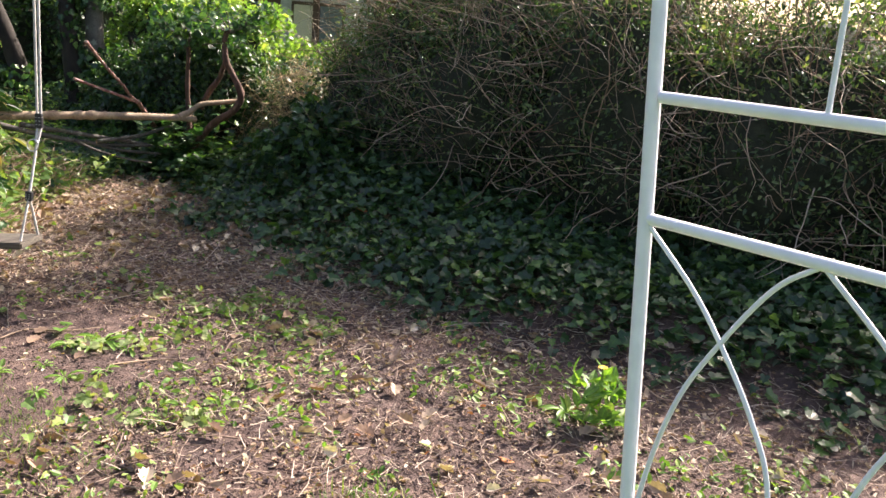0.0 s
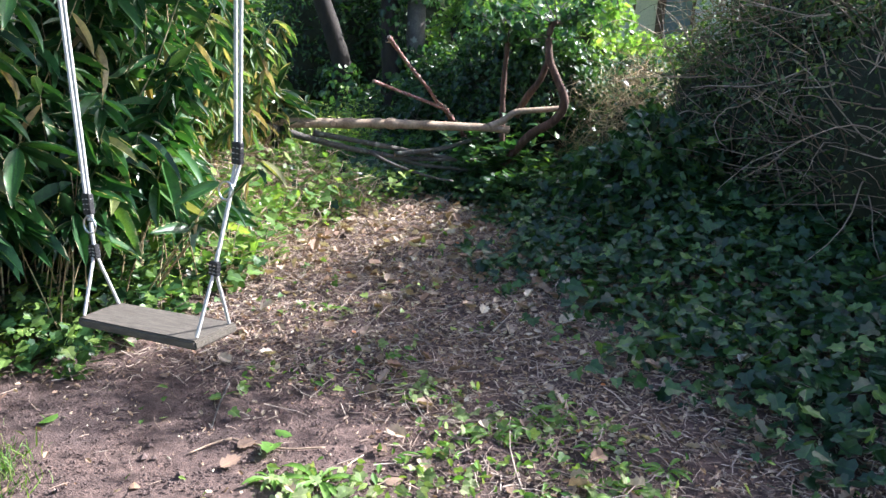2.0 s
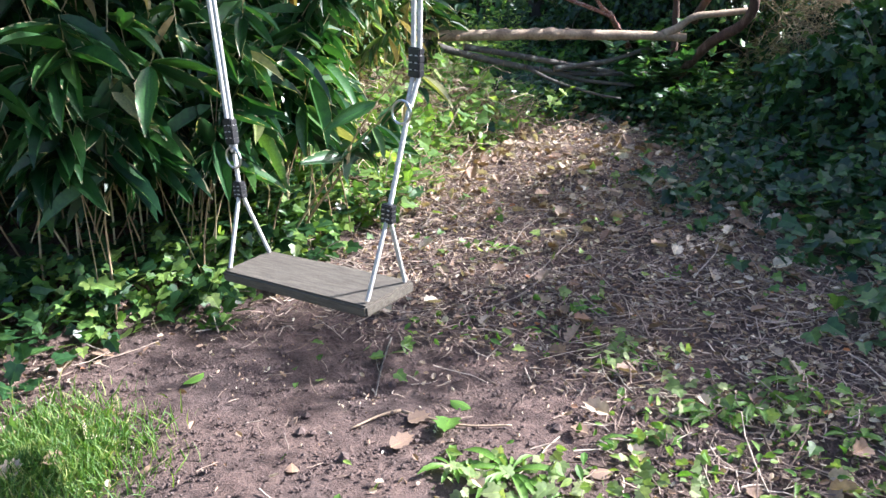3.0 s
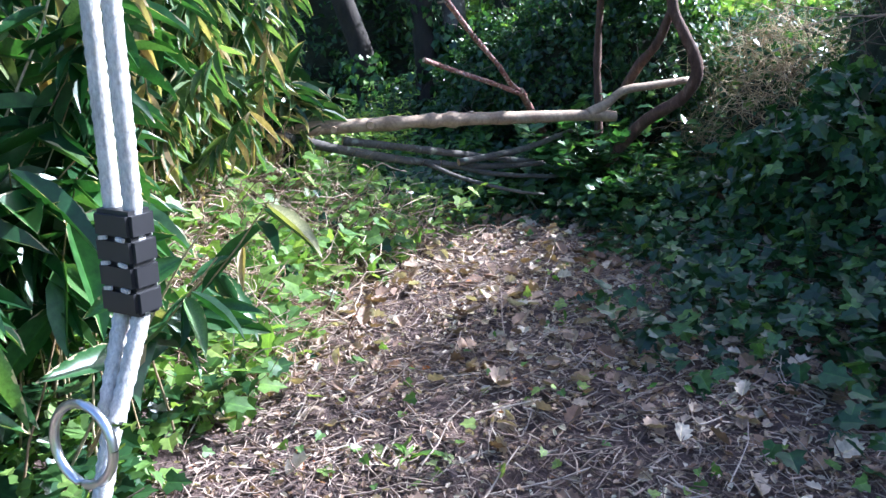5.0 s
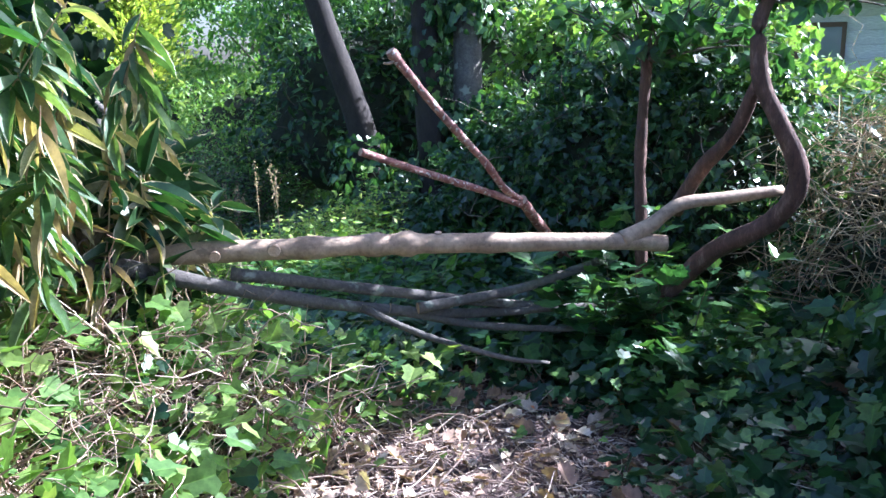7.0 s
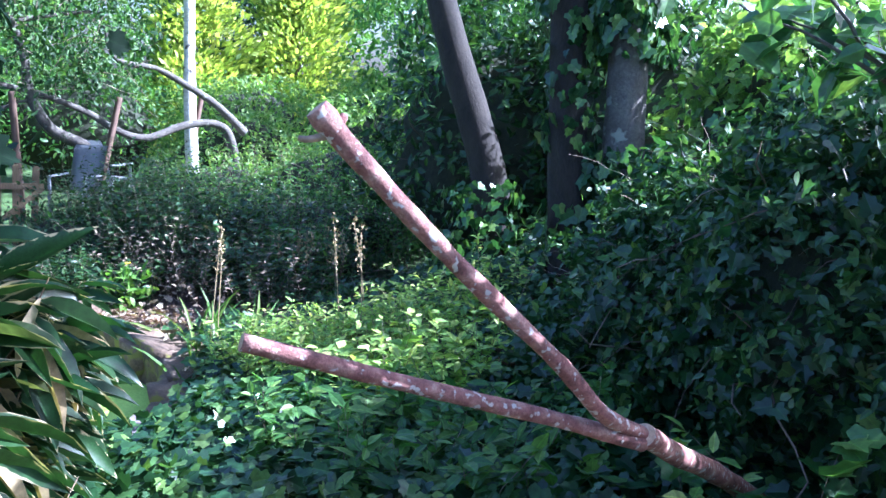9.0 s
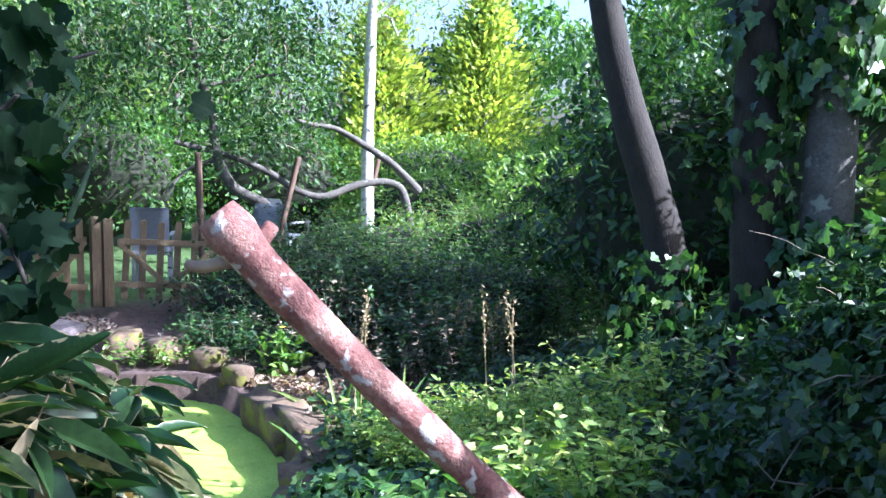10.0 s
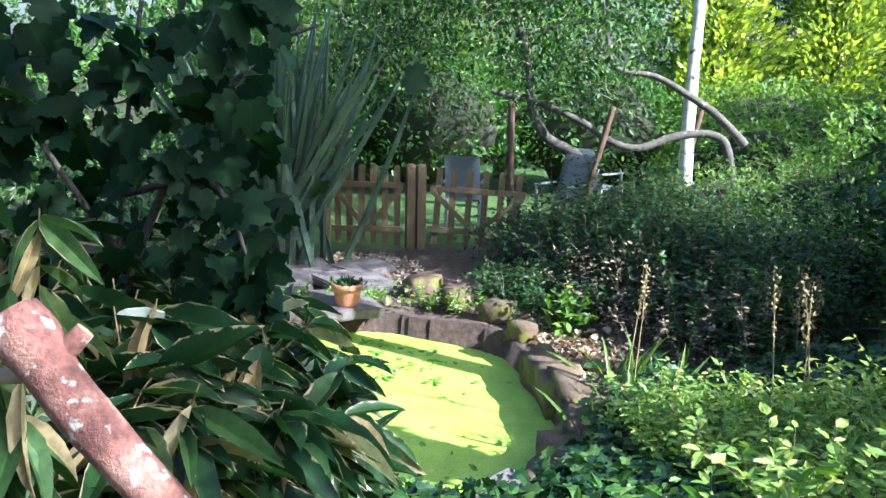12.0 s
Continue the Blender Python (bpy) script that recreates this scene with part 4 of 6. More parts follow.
litter("fallen_leaves", "dry curled brown leaves strewn over the path", 6000, DEAD, 0.075, M_DEAD, lambda x, y: open_soil(x, y) * (0.15 + 0.75 * ss(5.8, 6.8, y)) * bare(x, y), (-4.2, 1.2), (2.6, 9), 0.03, 0.45)
litter("fallen_leaves", "small crumbled leaf fragments on the soil", 52000, DEAD, 0.027, M_DEAD, lambda x, y: open_soil(x, y) * bare(x, y) * (0.3 + 0.3 * ss(-0.5, 0.5, wob(x, y, 4)) + 0.4 * ss(4.8, 5.6, y)), (-4.2, 1.0), (3, 9.2), 0.02, 0.5, 0.8)
litter("fallen_leaves", "brown leaf litter on the bank beyond the pond", 9000, DEAD, 0.05, M_DEAD, lambda x, y: ss(1.0, 0.6, np.hypot((x + 7.9) / 1.3, (y - 11.05) / 0.65)) * ss(1.1, 1.16, pond_r(x, y)), (-9.3, 10.2), (-6.5, 11.9), 0.05, 0.5)
litter("fallen_leaves", "dry leaves among the ivy and at the pond edge", 2600, DEAD, 0.08, M_DEAD, lambda x, y: 0.5 * ss(1.05, 1.15, pond_r(x, y)), (-10.5, 8.4), (-1.5, 11.6), 0.1, 0.6)
litter("fallen_leaves", "flat dry oval leaves scattered on the path", 4200, DEAD_FLAT, 0.058, M_DEAD, lambda x, y: open_soil(x, y) * (0.15 + 0.7 * ss(5.6, 6.6, y)) * bare(x, y), (-4.2, 1.2), (2.6, 9), 0.03, 0.5)
p = on_ground(60000, lambda x, y: open_soil(x, y) * bare(x, y) * (0.35 + 0.65 * ss(4.4, 5.2, y)), (-4.2, 1.2), (2.6, 9))
p[:, 2] += 0.005 + 0.02 * RNG.random(len(p))
ln = RNG.uniform(0.04, 0.11, len(p)) * (1 + 2.2 * (RNG.random(len(p)) > 0.93))
tagged(tubes("twig_litter", wild_lines(len(p), p, rnd(len(p)) * np.array([1, 1, 0.06]), ln, 4, 0.18, 0.0), taper(len(p), 4, RNG.uniform(0.0014, 0.0042, len(p)), 0.6), M_TWIG, sides=3), "thin dry twigs and chips matting the path", "twigs", kind="stuff")


def grass_tuft(label, at, spread, n, size, mat=M_GRASS, name="grass_tuft"):
    x, y = RNG.normal(at[0], spread, n), RNG.normal(at[1], spread, n)
    p = np.stack([x, y, height(x, y) - 0.01], -1)
    return tagged(scatter(name, BLADE, p, np.array([0, 0, 1.0]) + rnd(n, 0.35), rnd(n) * np.array([1, 1, 0.2]) + 0.01, size * RNG.uniform(0.5, 1.2, n), mat, wide=1.5), label, "grass", kind="stuff")


grass_tuft("bright green lawn grass edging the bare soil", (-3.0, 3.62), 0.14, 5200, 0.085)
grass_tuft("thin grass creeping over the soil", (-1.7, 3.2), 0.3, 900, 0.06)
grass_tuft("fresh grass tuft on the soil", (-0.15, 2.75), 0.12, 420, 0.1)
grass_tuft("long arching grass at the pond rim", (-7.4, 11.3), 0.2, 60, 0.45)
grass_tuft("long pale grass beside the pond stones", (-6.95, 10.95), 0.15, 90, 0.35)


litter("soil_crumbs", "dark soil crumbs and chips on the trodden ground", 26000, CLOD, 0.013, M_CLOD, lambda x, y: open_soil(x, y) * (0.25 + 0.75 * ss(-0.6, 0.5, wob(x, y, 8))), (-3.6, 2.8), (1.5, 6.2), 0.004, 0.5)
litter("soil_crumbs", "larger dry clods scattered on the trodden ground", 1100, CLOD, 0.032, M_CLOD, lambda x, y: open_soil(x, y) * ss(-0.2, 0.5, wob(x, y, 5)), (-3.6, 2.8), (1.5, 6.2), 0.004, 0.5)
litter("fallen_leaves", "tiny pale leaf scraps on the trodden soil", 2600, DEAD_FLAT, 0.016, M_DEAD, lambda x, y: open_soil(x, y) * ss(-0.3, 0.5, wob(x, y, 6)), (-3.4, 3.0), (1.0, 5.4), 0.01, 0.5)
WEED_SPOTS = ((-1.8, 4.22, 0.2), (-1.55, 4.26, 0.24), (-1.27, 4.95, 0.3), (-1.05, 5.15, 0.28), (-1.67, 5.12, 0.2), (-2.05, 5.55, 0.16), (-2.6, 5.8, 0.2), (-0.75, 4.75, 0.3), (-1.35, 4.55, 0.22), (-1.5, 3.6, 0.3), (-1.1, 3.5, 0.3))
ivy_bed("seedlings", "loose patches of pale lobed weed leaves on the soil", 9000,
        lambda x, y: sum(ss(1.0, 0.1, np.hypot(x - a, (y - b) * 1.2) / r + 0.45 * wob(x, y, 13)) for a, b, r in WEED_SPOTS) * 0.4, (-2.9, 3.1), (-0.4, 6.0), 0.042, 0.045, M_HERB, SYCAMORE, "weeds", 0.6)
ivy_bed("ivy_ground_cover", "ivy at the path edge by the bamboo, coloured as sunlit", 1500,
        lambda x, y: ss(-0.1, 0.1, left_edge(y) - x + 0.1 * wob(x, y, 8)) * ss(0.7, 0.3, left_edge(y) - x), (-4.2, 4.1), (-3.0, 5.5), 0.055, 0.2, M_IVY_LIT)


# ---- hedge on the sunny side of the path ----
HEDGE = [(-0.9, 9.6, 0.7, 0.55, 0.6, 1.15), (-0.5, 9.2, 0.9, 0.5, 0.55, 1.4), (-0.2, 8.95, 0.95, 0.75, 0.75, 1.6), (0.6, 8.3, 0.95, 1.1, 1.1, 1.5), (1.7, 7.6, 1.1, 1.2, 1.2, 1.5), (2.9, 6.8, 1.0, 1.3, 1.2, 1.35), (4.2, 6.2, 0.95, 1.4, 1.3, 1.3), (1.4, 9.3, 0.8, 1.2, 1.0, 1.4)]
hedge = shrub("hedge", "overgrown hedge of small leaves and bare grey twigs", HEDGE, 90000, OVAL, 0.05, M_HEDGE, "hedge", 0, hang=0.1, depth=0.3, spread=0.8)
p, nr = blob_points(HEDGE, 3000, 0.45, 0.15)
front = (nr[:, 1] < 0.3) & (p[:, 2] > 0.35)
p, nr = p[front], nr[front]
lines = wild_lines(len(p), p - nr * 0.15, nr * 0.6 + np.array([-0.35, -0.25, 0.3]) + rnd(len(p), 0.7), RNG.uniform(0.3, 1.1, len(p)), 8, 0.2, 0.01)
under(hedge, tagged(tubes("bare_twig_mass", lines, taper(len(p), 8, RNG.uniform(0.0025, 0.008, len(p))), M_STEM, None, "leafless grey-brown twigs", sides=4), kind="stuff"))
foot = blob_points(HEDGE[1:], 2600, 0.1, 0.1)
low = (foot[1][:, 1] < 0.1) & (foot[0][:, 2] > 0.25) & (foot[0][:, 2] < 2.2)
p, nr = foot[0][low], foot[1][low]
lines = wild_lines(len(p), p - nr * 0.2, nr * 0.6 + np.array([-0.4, -0.2, 0.4]) + rnd(len(p), 0.65), RNG.uniform(0.4, 1.4, len(p)), 10, 0.22, 0.02)
under(hedge, tagged(tubes("long_twig_mass", lines, taper(len(p), 10, RNG.uniform(0.002, 0.007, len(p)), 0.25), M_TAN, None, "long arching bare brown twigs", sides=4), kind="stuff"))
shrub("ivy_mound", "ivy heaped against the end of the hedge", [(-1.2, 8.7, 0.3, 0.6, 0.8, 0.6), (-0.5, 7.9, 0.15, 0.5, 0.6, 0.35)], 6000, IVY, 0.085, M_IVY, "ivy", 60)

# ---- growth behind the limbs ----
ivy_bush = shrub("ivy_bush", "rounded bush smothered in ivy, sunlit on top", [(-3.1, 10.7, 0.7, 0.75, 0.6, 0.75), (-2.65, 10.4, 0.8, 0.5, 0.5, 0.7), (-3.8, 11.2, 0.5, 0.8, 0.7, 0.6)], 13000, IVY, 0.06, M_IVY, "bush", 120)
leafy_extra = leafy("small_leaves", [(-3.1, 10.7, 0.7, 0.78, 0.64, 0.78), (-2.65, 10.4, 0.8, 0.53, 0.53, 0.73), (-3.8, 11.2, 0.5, 0.83, 0.73, 0.63)], 26000, OVAL, 0.045, M_SHRUB, None, depth=0.3, spread=0.9, hang=0.2)
under(ivy_bush, leafy_extra)
shrub("bush", "leafy garden bush, leaves coloured as sunlit", [(-4.2, 13.1, 1.0, 0.8, 0.7, 1.05), (-3.2, 13.0, 1.05, 0.9, 0.8, 0.95), (-1.9, 13.6, 0.7, 0.9, 0.9, 0.7)], 9000, IVY, 0.085, M_IVY_LIT, "bush", 60, spread=0.9, depth=0.3)
shrub("bramble_heap", "heap of dead brambles and ivy catching the sun", [(-1.5, 10.35, 0.3, 0.75, 0.55, 0.75), (-0.6, 10.6, 0.3, 0.8, 0.6, 0.7)], 3000, IVY, 0.07, M_IVY, "brambles", 300)
p, _ = blob_points([(-1.5, 10.3, 0.3, 0.8, 0.6, 0.8)], 1500, 0.4)
tagged(tubes("dry_stems", wild_lines(len(p), p, rnd(len(p)) * np.array([1, 1, 0.3]) + np.array([0, 0, 1.2]), RNG.uniform(0.3, 0.8, len(p)), 7, 0.4, 0.2), taper(len(p), 7, RNG.uniform(0.002, 0.004, len(p))), M_STRAW, sides=3),
       "pale dead stems heaped behind the crooked stem", "dry stems", kind="stuff")
p, nr = blob_points([(-3.1, 10.7, 0.7, 0.8, 0.66, 0.8), (-3.8, 11.2, 0.5, 0.85, 0.75, 0.65)], 150, 0.1)
tagged(tubes("bramble_stems", wild_lines(len(p), p - nr * 0.1, nr * 0.6 + rnd(len(p), 0.6) + np.array([-0.4, 0, 0.2]), RNG.uniform(0.2, 0.5, len(p)), 8, 0.2, 0.1), taper(len(p), 8, RNG.uniform(0.0012, 0.003, len(p))), M_STEM, sides=4),
       "thin bare bramble stems poking out of the ivy bush", "brambles", kind="stuff")


def leaf_spray(name, label, starts, heads, length, n, size, mat):
    """Slender branches with broad leaves set along them."""
    root = tagged(empty(name, starts[0]), label, "branches")
    st = np.asarray(starts, float)
    lines = wild_lines(len(st), st, np.asarray(heads, float), length, 10, 0.16, 0.02)
    kids = [tagged(tubes("branch_mass", lines, taper(len(st), 10, 0.007, 0.3), M_BARK, None, sides=5), kind="stuff")]
    pick, k = RNG.integers(0, len(st), n), RNG.integers(2, 10, n)
    p = lines[pick, k] + rnd(n, 0.045)
    kids.append(scatter("foliage", OVAL, p, rnd(n) * np.array([1, 1, 0.5]) + np.array([0, 0, -0.45]), np.array([0, -0.4, 0.8]) + rnd(n, 0.55), size * RNG.uniform(0.55, 1.25, n), mat, wide=1.5))
    return under(root, *kids)


a = RNG.uniform(0, 6.28, 22)
leaf_spray("leafy_branches", "broad dark leaves sprouting over the broken stem", np.array([-2.8, 9.52, 1.38]) + np.stack([0.03 * np.cos(a), 0.03 * np.sin(a), 0 * a], -1), np.stack([np.cos(a) + 0.5, 0.5 * np.sin(a), 0.75 + 0 * a], -1), 0.55, 330, 0.1, M_LEAFGREEN)
a = RNG.uniform(0, 6.28, 20)
leaf_spray("leafy_branches", "dark leafy sprouts round the top of the crooked stem", np.array([-2.25, 9.05, 1.58]) + np.stack([0.03 * np.cos(a), 0.03 * np.sin(a), 0 * a], -1), np.stack([np.cos(a), 0.6 * np.sin(a) + 0.3, 0.6 + 0 * a], -1), 0.45, 240, 0.085, M_LEAFGREEN)


# ---- trees ----
def tree(label, foot, trunk_pts, r0, r1, crown_blobs, n, leaf, size, mat, bark=M_BARK, limbs=6, clump=26, spread=0.3, name="tree"):
    root = tagged(empty(name, foot), label, "tree")
    kids = [limb("trunk", trunk_pts, r0, r1, bark, None, step=0.12, rough=0.1, cut=False)]
    top = np.array(trunk_pts[-1])
    mid = np.array(trunk_pts[len(trunk_pts) // 2])
    b = np.asarray(crown_blobs, float)
    for q in range(limbs):
        c = b[q % len(b)]
        goal = c[:3] + unit(rnd(1))[0] * c[3:] * 0.7
        start = mid + (top - mid) * RNG.random()
        way = (start + goal) / 2 + rnd(1, 0.25)[0]
        kids.append(limb("limb", [start, way, goal], r1 * 0.6, 0.012, bark, None, sides=6, step=0.15, cut=False))
    hubs, nr = blob_points(crown_blobs, max(6, n // clump), 0.6, 0.3)
    p = np.repeat(hubs, clump, 0) + rnd(len(hubs) * clump, spread) * np.array([1, 1, 0.65])
    m = len(p)
    axis = rnd(m, 0.6) + np.array([0, 0, -0.5])
    normal = np.array([0, 0, 0.8]) + rnd(m, 0.6)
    kids.append(scatter("crown", leaf, p, axis, normal, size * RNG.uniform(0.6, 1.3, m), mat))
    tw = wild_lines(len(hubs), hubs, rnd(len(hubs)) + np.array([0, 0, -0.2]), 0.5, 5, 0.3)
    kids.append(tagged(tubes("twig_mass", tw, taper(len(hubs), 5, 0.006), M_STEM, sides=3), kind="stuff"))
    return under(root, *kids)


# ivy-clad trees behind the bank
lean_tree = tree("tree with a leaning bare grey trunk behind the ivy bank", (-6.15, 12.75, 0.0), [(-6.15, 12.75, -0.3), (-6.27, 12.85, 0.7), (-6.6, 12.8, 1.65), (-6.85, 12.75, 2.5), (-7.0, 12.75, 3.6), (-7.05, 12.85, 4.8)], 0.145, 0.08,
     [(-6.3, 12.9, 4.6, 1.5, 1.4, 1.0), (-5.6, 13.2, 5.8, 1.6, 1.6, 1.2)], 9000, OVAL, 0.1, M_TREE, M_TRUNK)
n = 420
a, z = RNG.uniform(0, 6.28, n), RNG.random(n) ** 1.5 * 0.75
d = np.stack([np.cos(a), np.sin(a), 0 * a], -1)
p = np.array([-6.2, 12.75, 0.0]) + d * (0.17 + RNG.uniform(0, 0.3, n) * (1.1 - z))[:, None] + np.stack([-0.12 * z, 0 * z, z + height(-6.2, 12.75)], -1)
under(lean_tree, scatter("ivy_leaves", IVY, p, np.array([0, 0, -0.8]) + rnd(n, 0.5), d + np.array([0, 0, 0.4]) + rnd(n, 0.4), 0.09 * RNG.uniform(0.6, 1.3, n), M_IVY, None, "ivy round the foot of the trunk"))
for q, (foot, top, r) in enumerate((((-5.1, 12.05, 0.3), (-5.4, 12.05, 4.5), 0.13), ((-4.88, 12.2, 0.4), (-5.0, 12.4, 4.8), 0.13))):
    f, t = np.array(foot), np.array(top)
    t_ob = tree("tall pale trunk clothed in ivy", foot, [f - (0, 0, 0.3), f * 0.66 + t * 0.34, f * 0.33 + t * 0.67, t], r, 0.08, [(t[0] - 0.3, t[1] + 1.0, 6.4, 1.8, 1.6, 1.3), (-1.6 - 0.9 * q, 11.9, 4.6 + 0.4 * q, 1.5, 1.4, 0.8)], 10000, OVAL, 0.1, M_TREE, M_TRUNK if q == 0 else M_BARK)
    h = RNG.uniform(0.0, 0.8, 2600 if q else 600)
    h = h[(h > (0.29 if q else 0.2)) | (h < (0.17 if q else 0.12))]
    a = RNG.uniform(0, 6.28, len(h))
    d = np.stack([np.cos(a), np.sin(a), 0 * a], -1)
    p = f + (t - f) * h[:, None] + d * (r + RNG.uniform(0.0, 0.13 if q else 0.05, len(h)))[:, None]
    under(t_ob, scatter("ivy_leaves", IVY, p, np.array([0, 0, -1.0]) + rnd(len(h), 0.5), d + rnd(len(h), 0.4), 0.09 * RNG.uniform(0.6, 1.3, len(h)), M_IVY, None, "climbing ivy"))

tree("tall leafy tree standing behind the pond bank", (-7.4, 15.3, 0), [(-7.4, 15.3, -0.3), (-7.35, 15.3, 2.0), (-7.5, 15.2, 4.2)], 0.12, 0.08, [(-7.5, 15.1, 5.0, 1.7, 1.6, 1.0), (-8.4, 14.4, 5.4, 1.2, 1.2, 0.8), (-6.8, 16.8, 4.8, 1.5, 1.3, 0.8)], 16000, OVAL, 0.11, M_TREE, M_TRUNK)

tree("tree behind the hedge whose leaves dapple the path", (3.0, 10.6, 0), [(3.0, 10.6, -0.3), (2.9, 10.5, 2.0), (2.6, 10.2, 3.8)], 0.12, 0.08, [(2.5, 9.75, 4.4, 0.75, 0.35, 0.35), (3.6, 10.6, 4.7, 1.0, 0.7, 0.6), (-0.6, 7.6, 4.3, 0.75, 0.6, 0.35), (1.5, 9.0, 4.3, 0.5, 0.3, 0.3), (2.1, 12.4, 4.3, 0.7, 0.5, 0.4), (3.3, 12.0, 4.9, 0.8, 0.6, 0.5)], 4700, OVAL, 0.11, M_TREE, M_TRUNK, limbs=12, spread=0.2)

# ---- pond ----
ang = np.linspace(0, 2 * np.pi, 160, endpoint=False)


def pond_line(s):
    k = s * (1 + 0.035 * np.sin(3 * ang + 1) + 0.03 * np.sin(7 * ang))
    return POND[0] + POND[2] * k * np.cos(ang), POND[1] + POND[3] * k * np.sin(ang)


bm = bmesh.new()
hub = bm.verts.new((POND[0], POND[1], WATER_Z))
rings = []
for s in (0.25, 0.5, 0.75, 1.04):
    x, y = pond_line(s)
    rings.append([bm.verts.new((a, b, WATER_Z + 0.002 * math.sin(9 * a + 7 * b))) for a, b in zip(x, y)])
for q in range(160):
    w = (q + 1) % 160
    bm.faces.new((hub, rings[0][q], rings[0][w]))
    for a, b in zip(rings, rings[1:]):
        bm.faces.new((a[q], b[q], b[w], a[w]))
tagged(part("water", bm, M_DUCK, None, "", True), "pond surface covered in bright green duckweed", "pond", kind="structure")

# floating leaf clusters
pa, pr = RNG.uniform(0, 6.28, 900), np.sqrt(RNG.random(900)) * 0.93
px, py = POND[0] + POND[2] * pr * np.cos(pa), POND[1] + POND[3] * pr * np.sin(pa)
ok = ((px + 9.2) ** 2 / 0.5 + (py - 10.1) ** 2 / 0.12 < 1) | (RNG.random(900) < 0.03)
p = np.stack([px, py, np.full(900, WATER_Z + 0.012)], -1)[ok]
tagged(scatter("pond_plants", OVAL, p, rnd(len(p)) * np.array([1, 1, 0.4]), np.array([0, 0, 1.0]) + rnd(len(p), 0.35), 0.07 * RNG.uniform(0.6, 1.4, len(p)), M_WEED), "small green plants floating on the duckweed", "pond plants", kind="stuff")


def rough_stone(bm, size, m, seed, round_off=0.45):
    r = bmesh.ops.create_cube(bm, size=1.0)
    es = list({e for v in r["verts"] for e in v.link_edges})
    bmesh.ops.subdivide_edges(bm, edges=es, cuts=2, use_grid_fill=True)
    for v in bm.verts:
        c = v.co.copy()
        c = c.lerp(c.normalized() * 0.55, round_off) * (1 + 0.3 * noise.noise(c * 2.5 + Vector((seed, 0, seed))))
        v.co = m @ Vector((c.x * size[0], c.y * size[1], c.z * size[2]))


pond_rim = tagged(empty("pond_edging", (POND[0], POND[1], -0.5)), "ring of mossy rough stones round the pond", "stone edging")
rims = []
stone_shapes = []
for q in range(6):
    bm = bmesh.new()
    rough_stone(bm, (0.46, 0.3, 0.4), Matrix.Identity(4), q * 3.1, 0.06)
    o = part("stone", bm, M_STONE, None, "", True)
    stone_shapes.append(o)
x, y = pond_line(1.085)
for k, q in enumerate([q for q in range(0, 160, 4) if not 95 < math.degrees(ang[q]) < 240]):
    o = stone_shapes[k % 6]
    if k >= 6:
        o = o.copy()
        scene.collection.objects.link(o)
    o.matrix_world = pose(x[q], y[q], -0.62 + RNG.uniform(-0.025, 0.025), RNG.uniform(-5, 5), RNG.uniform(-5, 5), math.degrees(math.atan2(POND[2] * math.sin(ang[q]), POND[3] * math.cos(ang[q]))) + 90 + RNG.uniform(-6, 6)) @ Matrix.Diagonal((RNG.uniform(0.8, 1.3), RNG.uniform(0.8, 1.2), RNG.uniform(0.9, 1.15), 1))
    rims.append(o)
bpy.context.view_layer.update()
under(pond_rim, *rims)

# flat stones, paving and pot beyond the pond
paving = tagged(empty("pavement", (-10.6, 9.6, -0.4)), "irregular weathered grey stone paving beyond the pond", "pavement", kind="structure")
slabs = []
for q, (a, b, w, d, t) in enumerate(((-10.0, 9.75, 0.75, 0.55, 12), (-10.75, 9.25, 0.8, 0.7, -8), (-10.75, 10.0, 0.7, 0.6, 20), (-11.4, 9.5, 0.6, 0.8, 5), (-10.1, 9.1, 0.6, 0.6, -15), (-6.22, 10.0, 0.6, 0.45, 35), (-11.3, 10.2, 0.5, 0.5, 33))):
    bm = bmesh.new()
    box_bm(bm, (w, d, 0.09), Matrix.Identity(4), 0.015)
    bmesh.ops.subdivide_edges(bm, edges=bm.edges[:], cuts=1, use_grid_fill=True)
    for v in bm.verts:
        v.co += Vector((noise.noise(v.co * 4 + Vector((q, 0, 0))) * 0.06, noise.noise(v.co * 4 + Vector((0, q, 0))) * 0.06, 0.012 * noise.noise(v.co * 6)))
    o = part("slab", bm, M_SLAB, None, "", False)
    z = float(height(a, b))
    o.matrix_world = pose(a, b, max(z, -0.43) + 0.02, RNG.uniform(-2, 2), RNG.uniform(-2, 2), t)
    slabs.append(o)
bpy.context.view_layer.update()
under(paving, *slabs)
p = on_ground(9000, lambda x, y: ss(1.0, 0.6, np.hypot((x + 11.5) / 0.9, (y - 10.2) / 0.75)) + 0.0, (-12.6, 9.2), (-10.2, 11.2))
p[:, 2] += 0.01
tagged(scatter("gravel", OVAL, p, rnd(len(p)) * np.array([1, 1, 0.3]), np.array([0, 0, 1.0]) + rnd(len(p), 0.5), 0.045 * RNG.uniform(0.5, 1.4, len(p)), M_TWIG, wide=2.0), "grey chippings before the gate", "gravel", kind="stuff")
for q, (a, b, s) in enumerate(((-9.85, 10.75, 0.32), (-9.35, 10.95, 0.3), (-10.4, 10.6, 0.34), (-9.75, 10.2, 0.22), (-8.9, 11.0, 0.24))):
    bm = bmesh.new()
    rough_stone(bm, (s, s * 0.8, s * 0.75), Matrix.Identity(4), 40 + q)
    o = tagged(part("boulder", bm, M_STONE, None, "", True), "rounded garden stone beside the paving", "stone", "stones by the paving")
    o.matrix_world = pose(a, b, float(height(a, b)) + 0.2 * s, 0, 0, 50 * q)


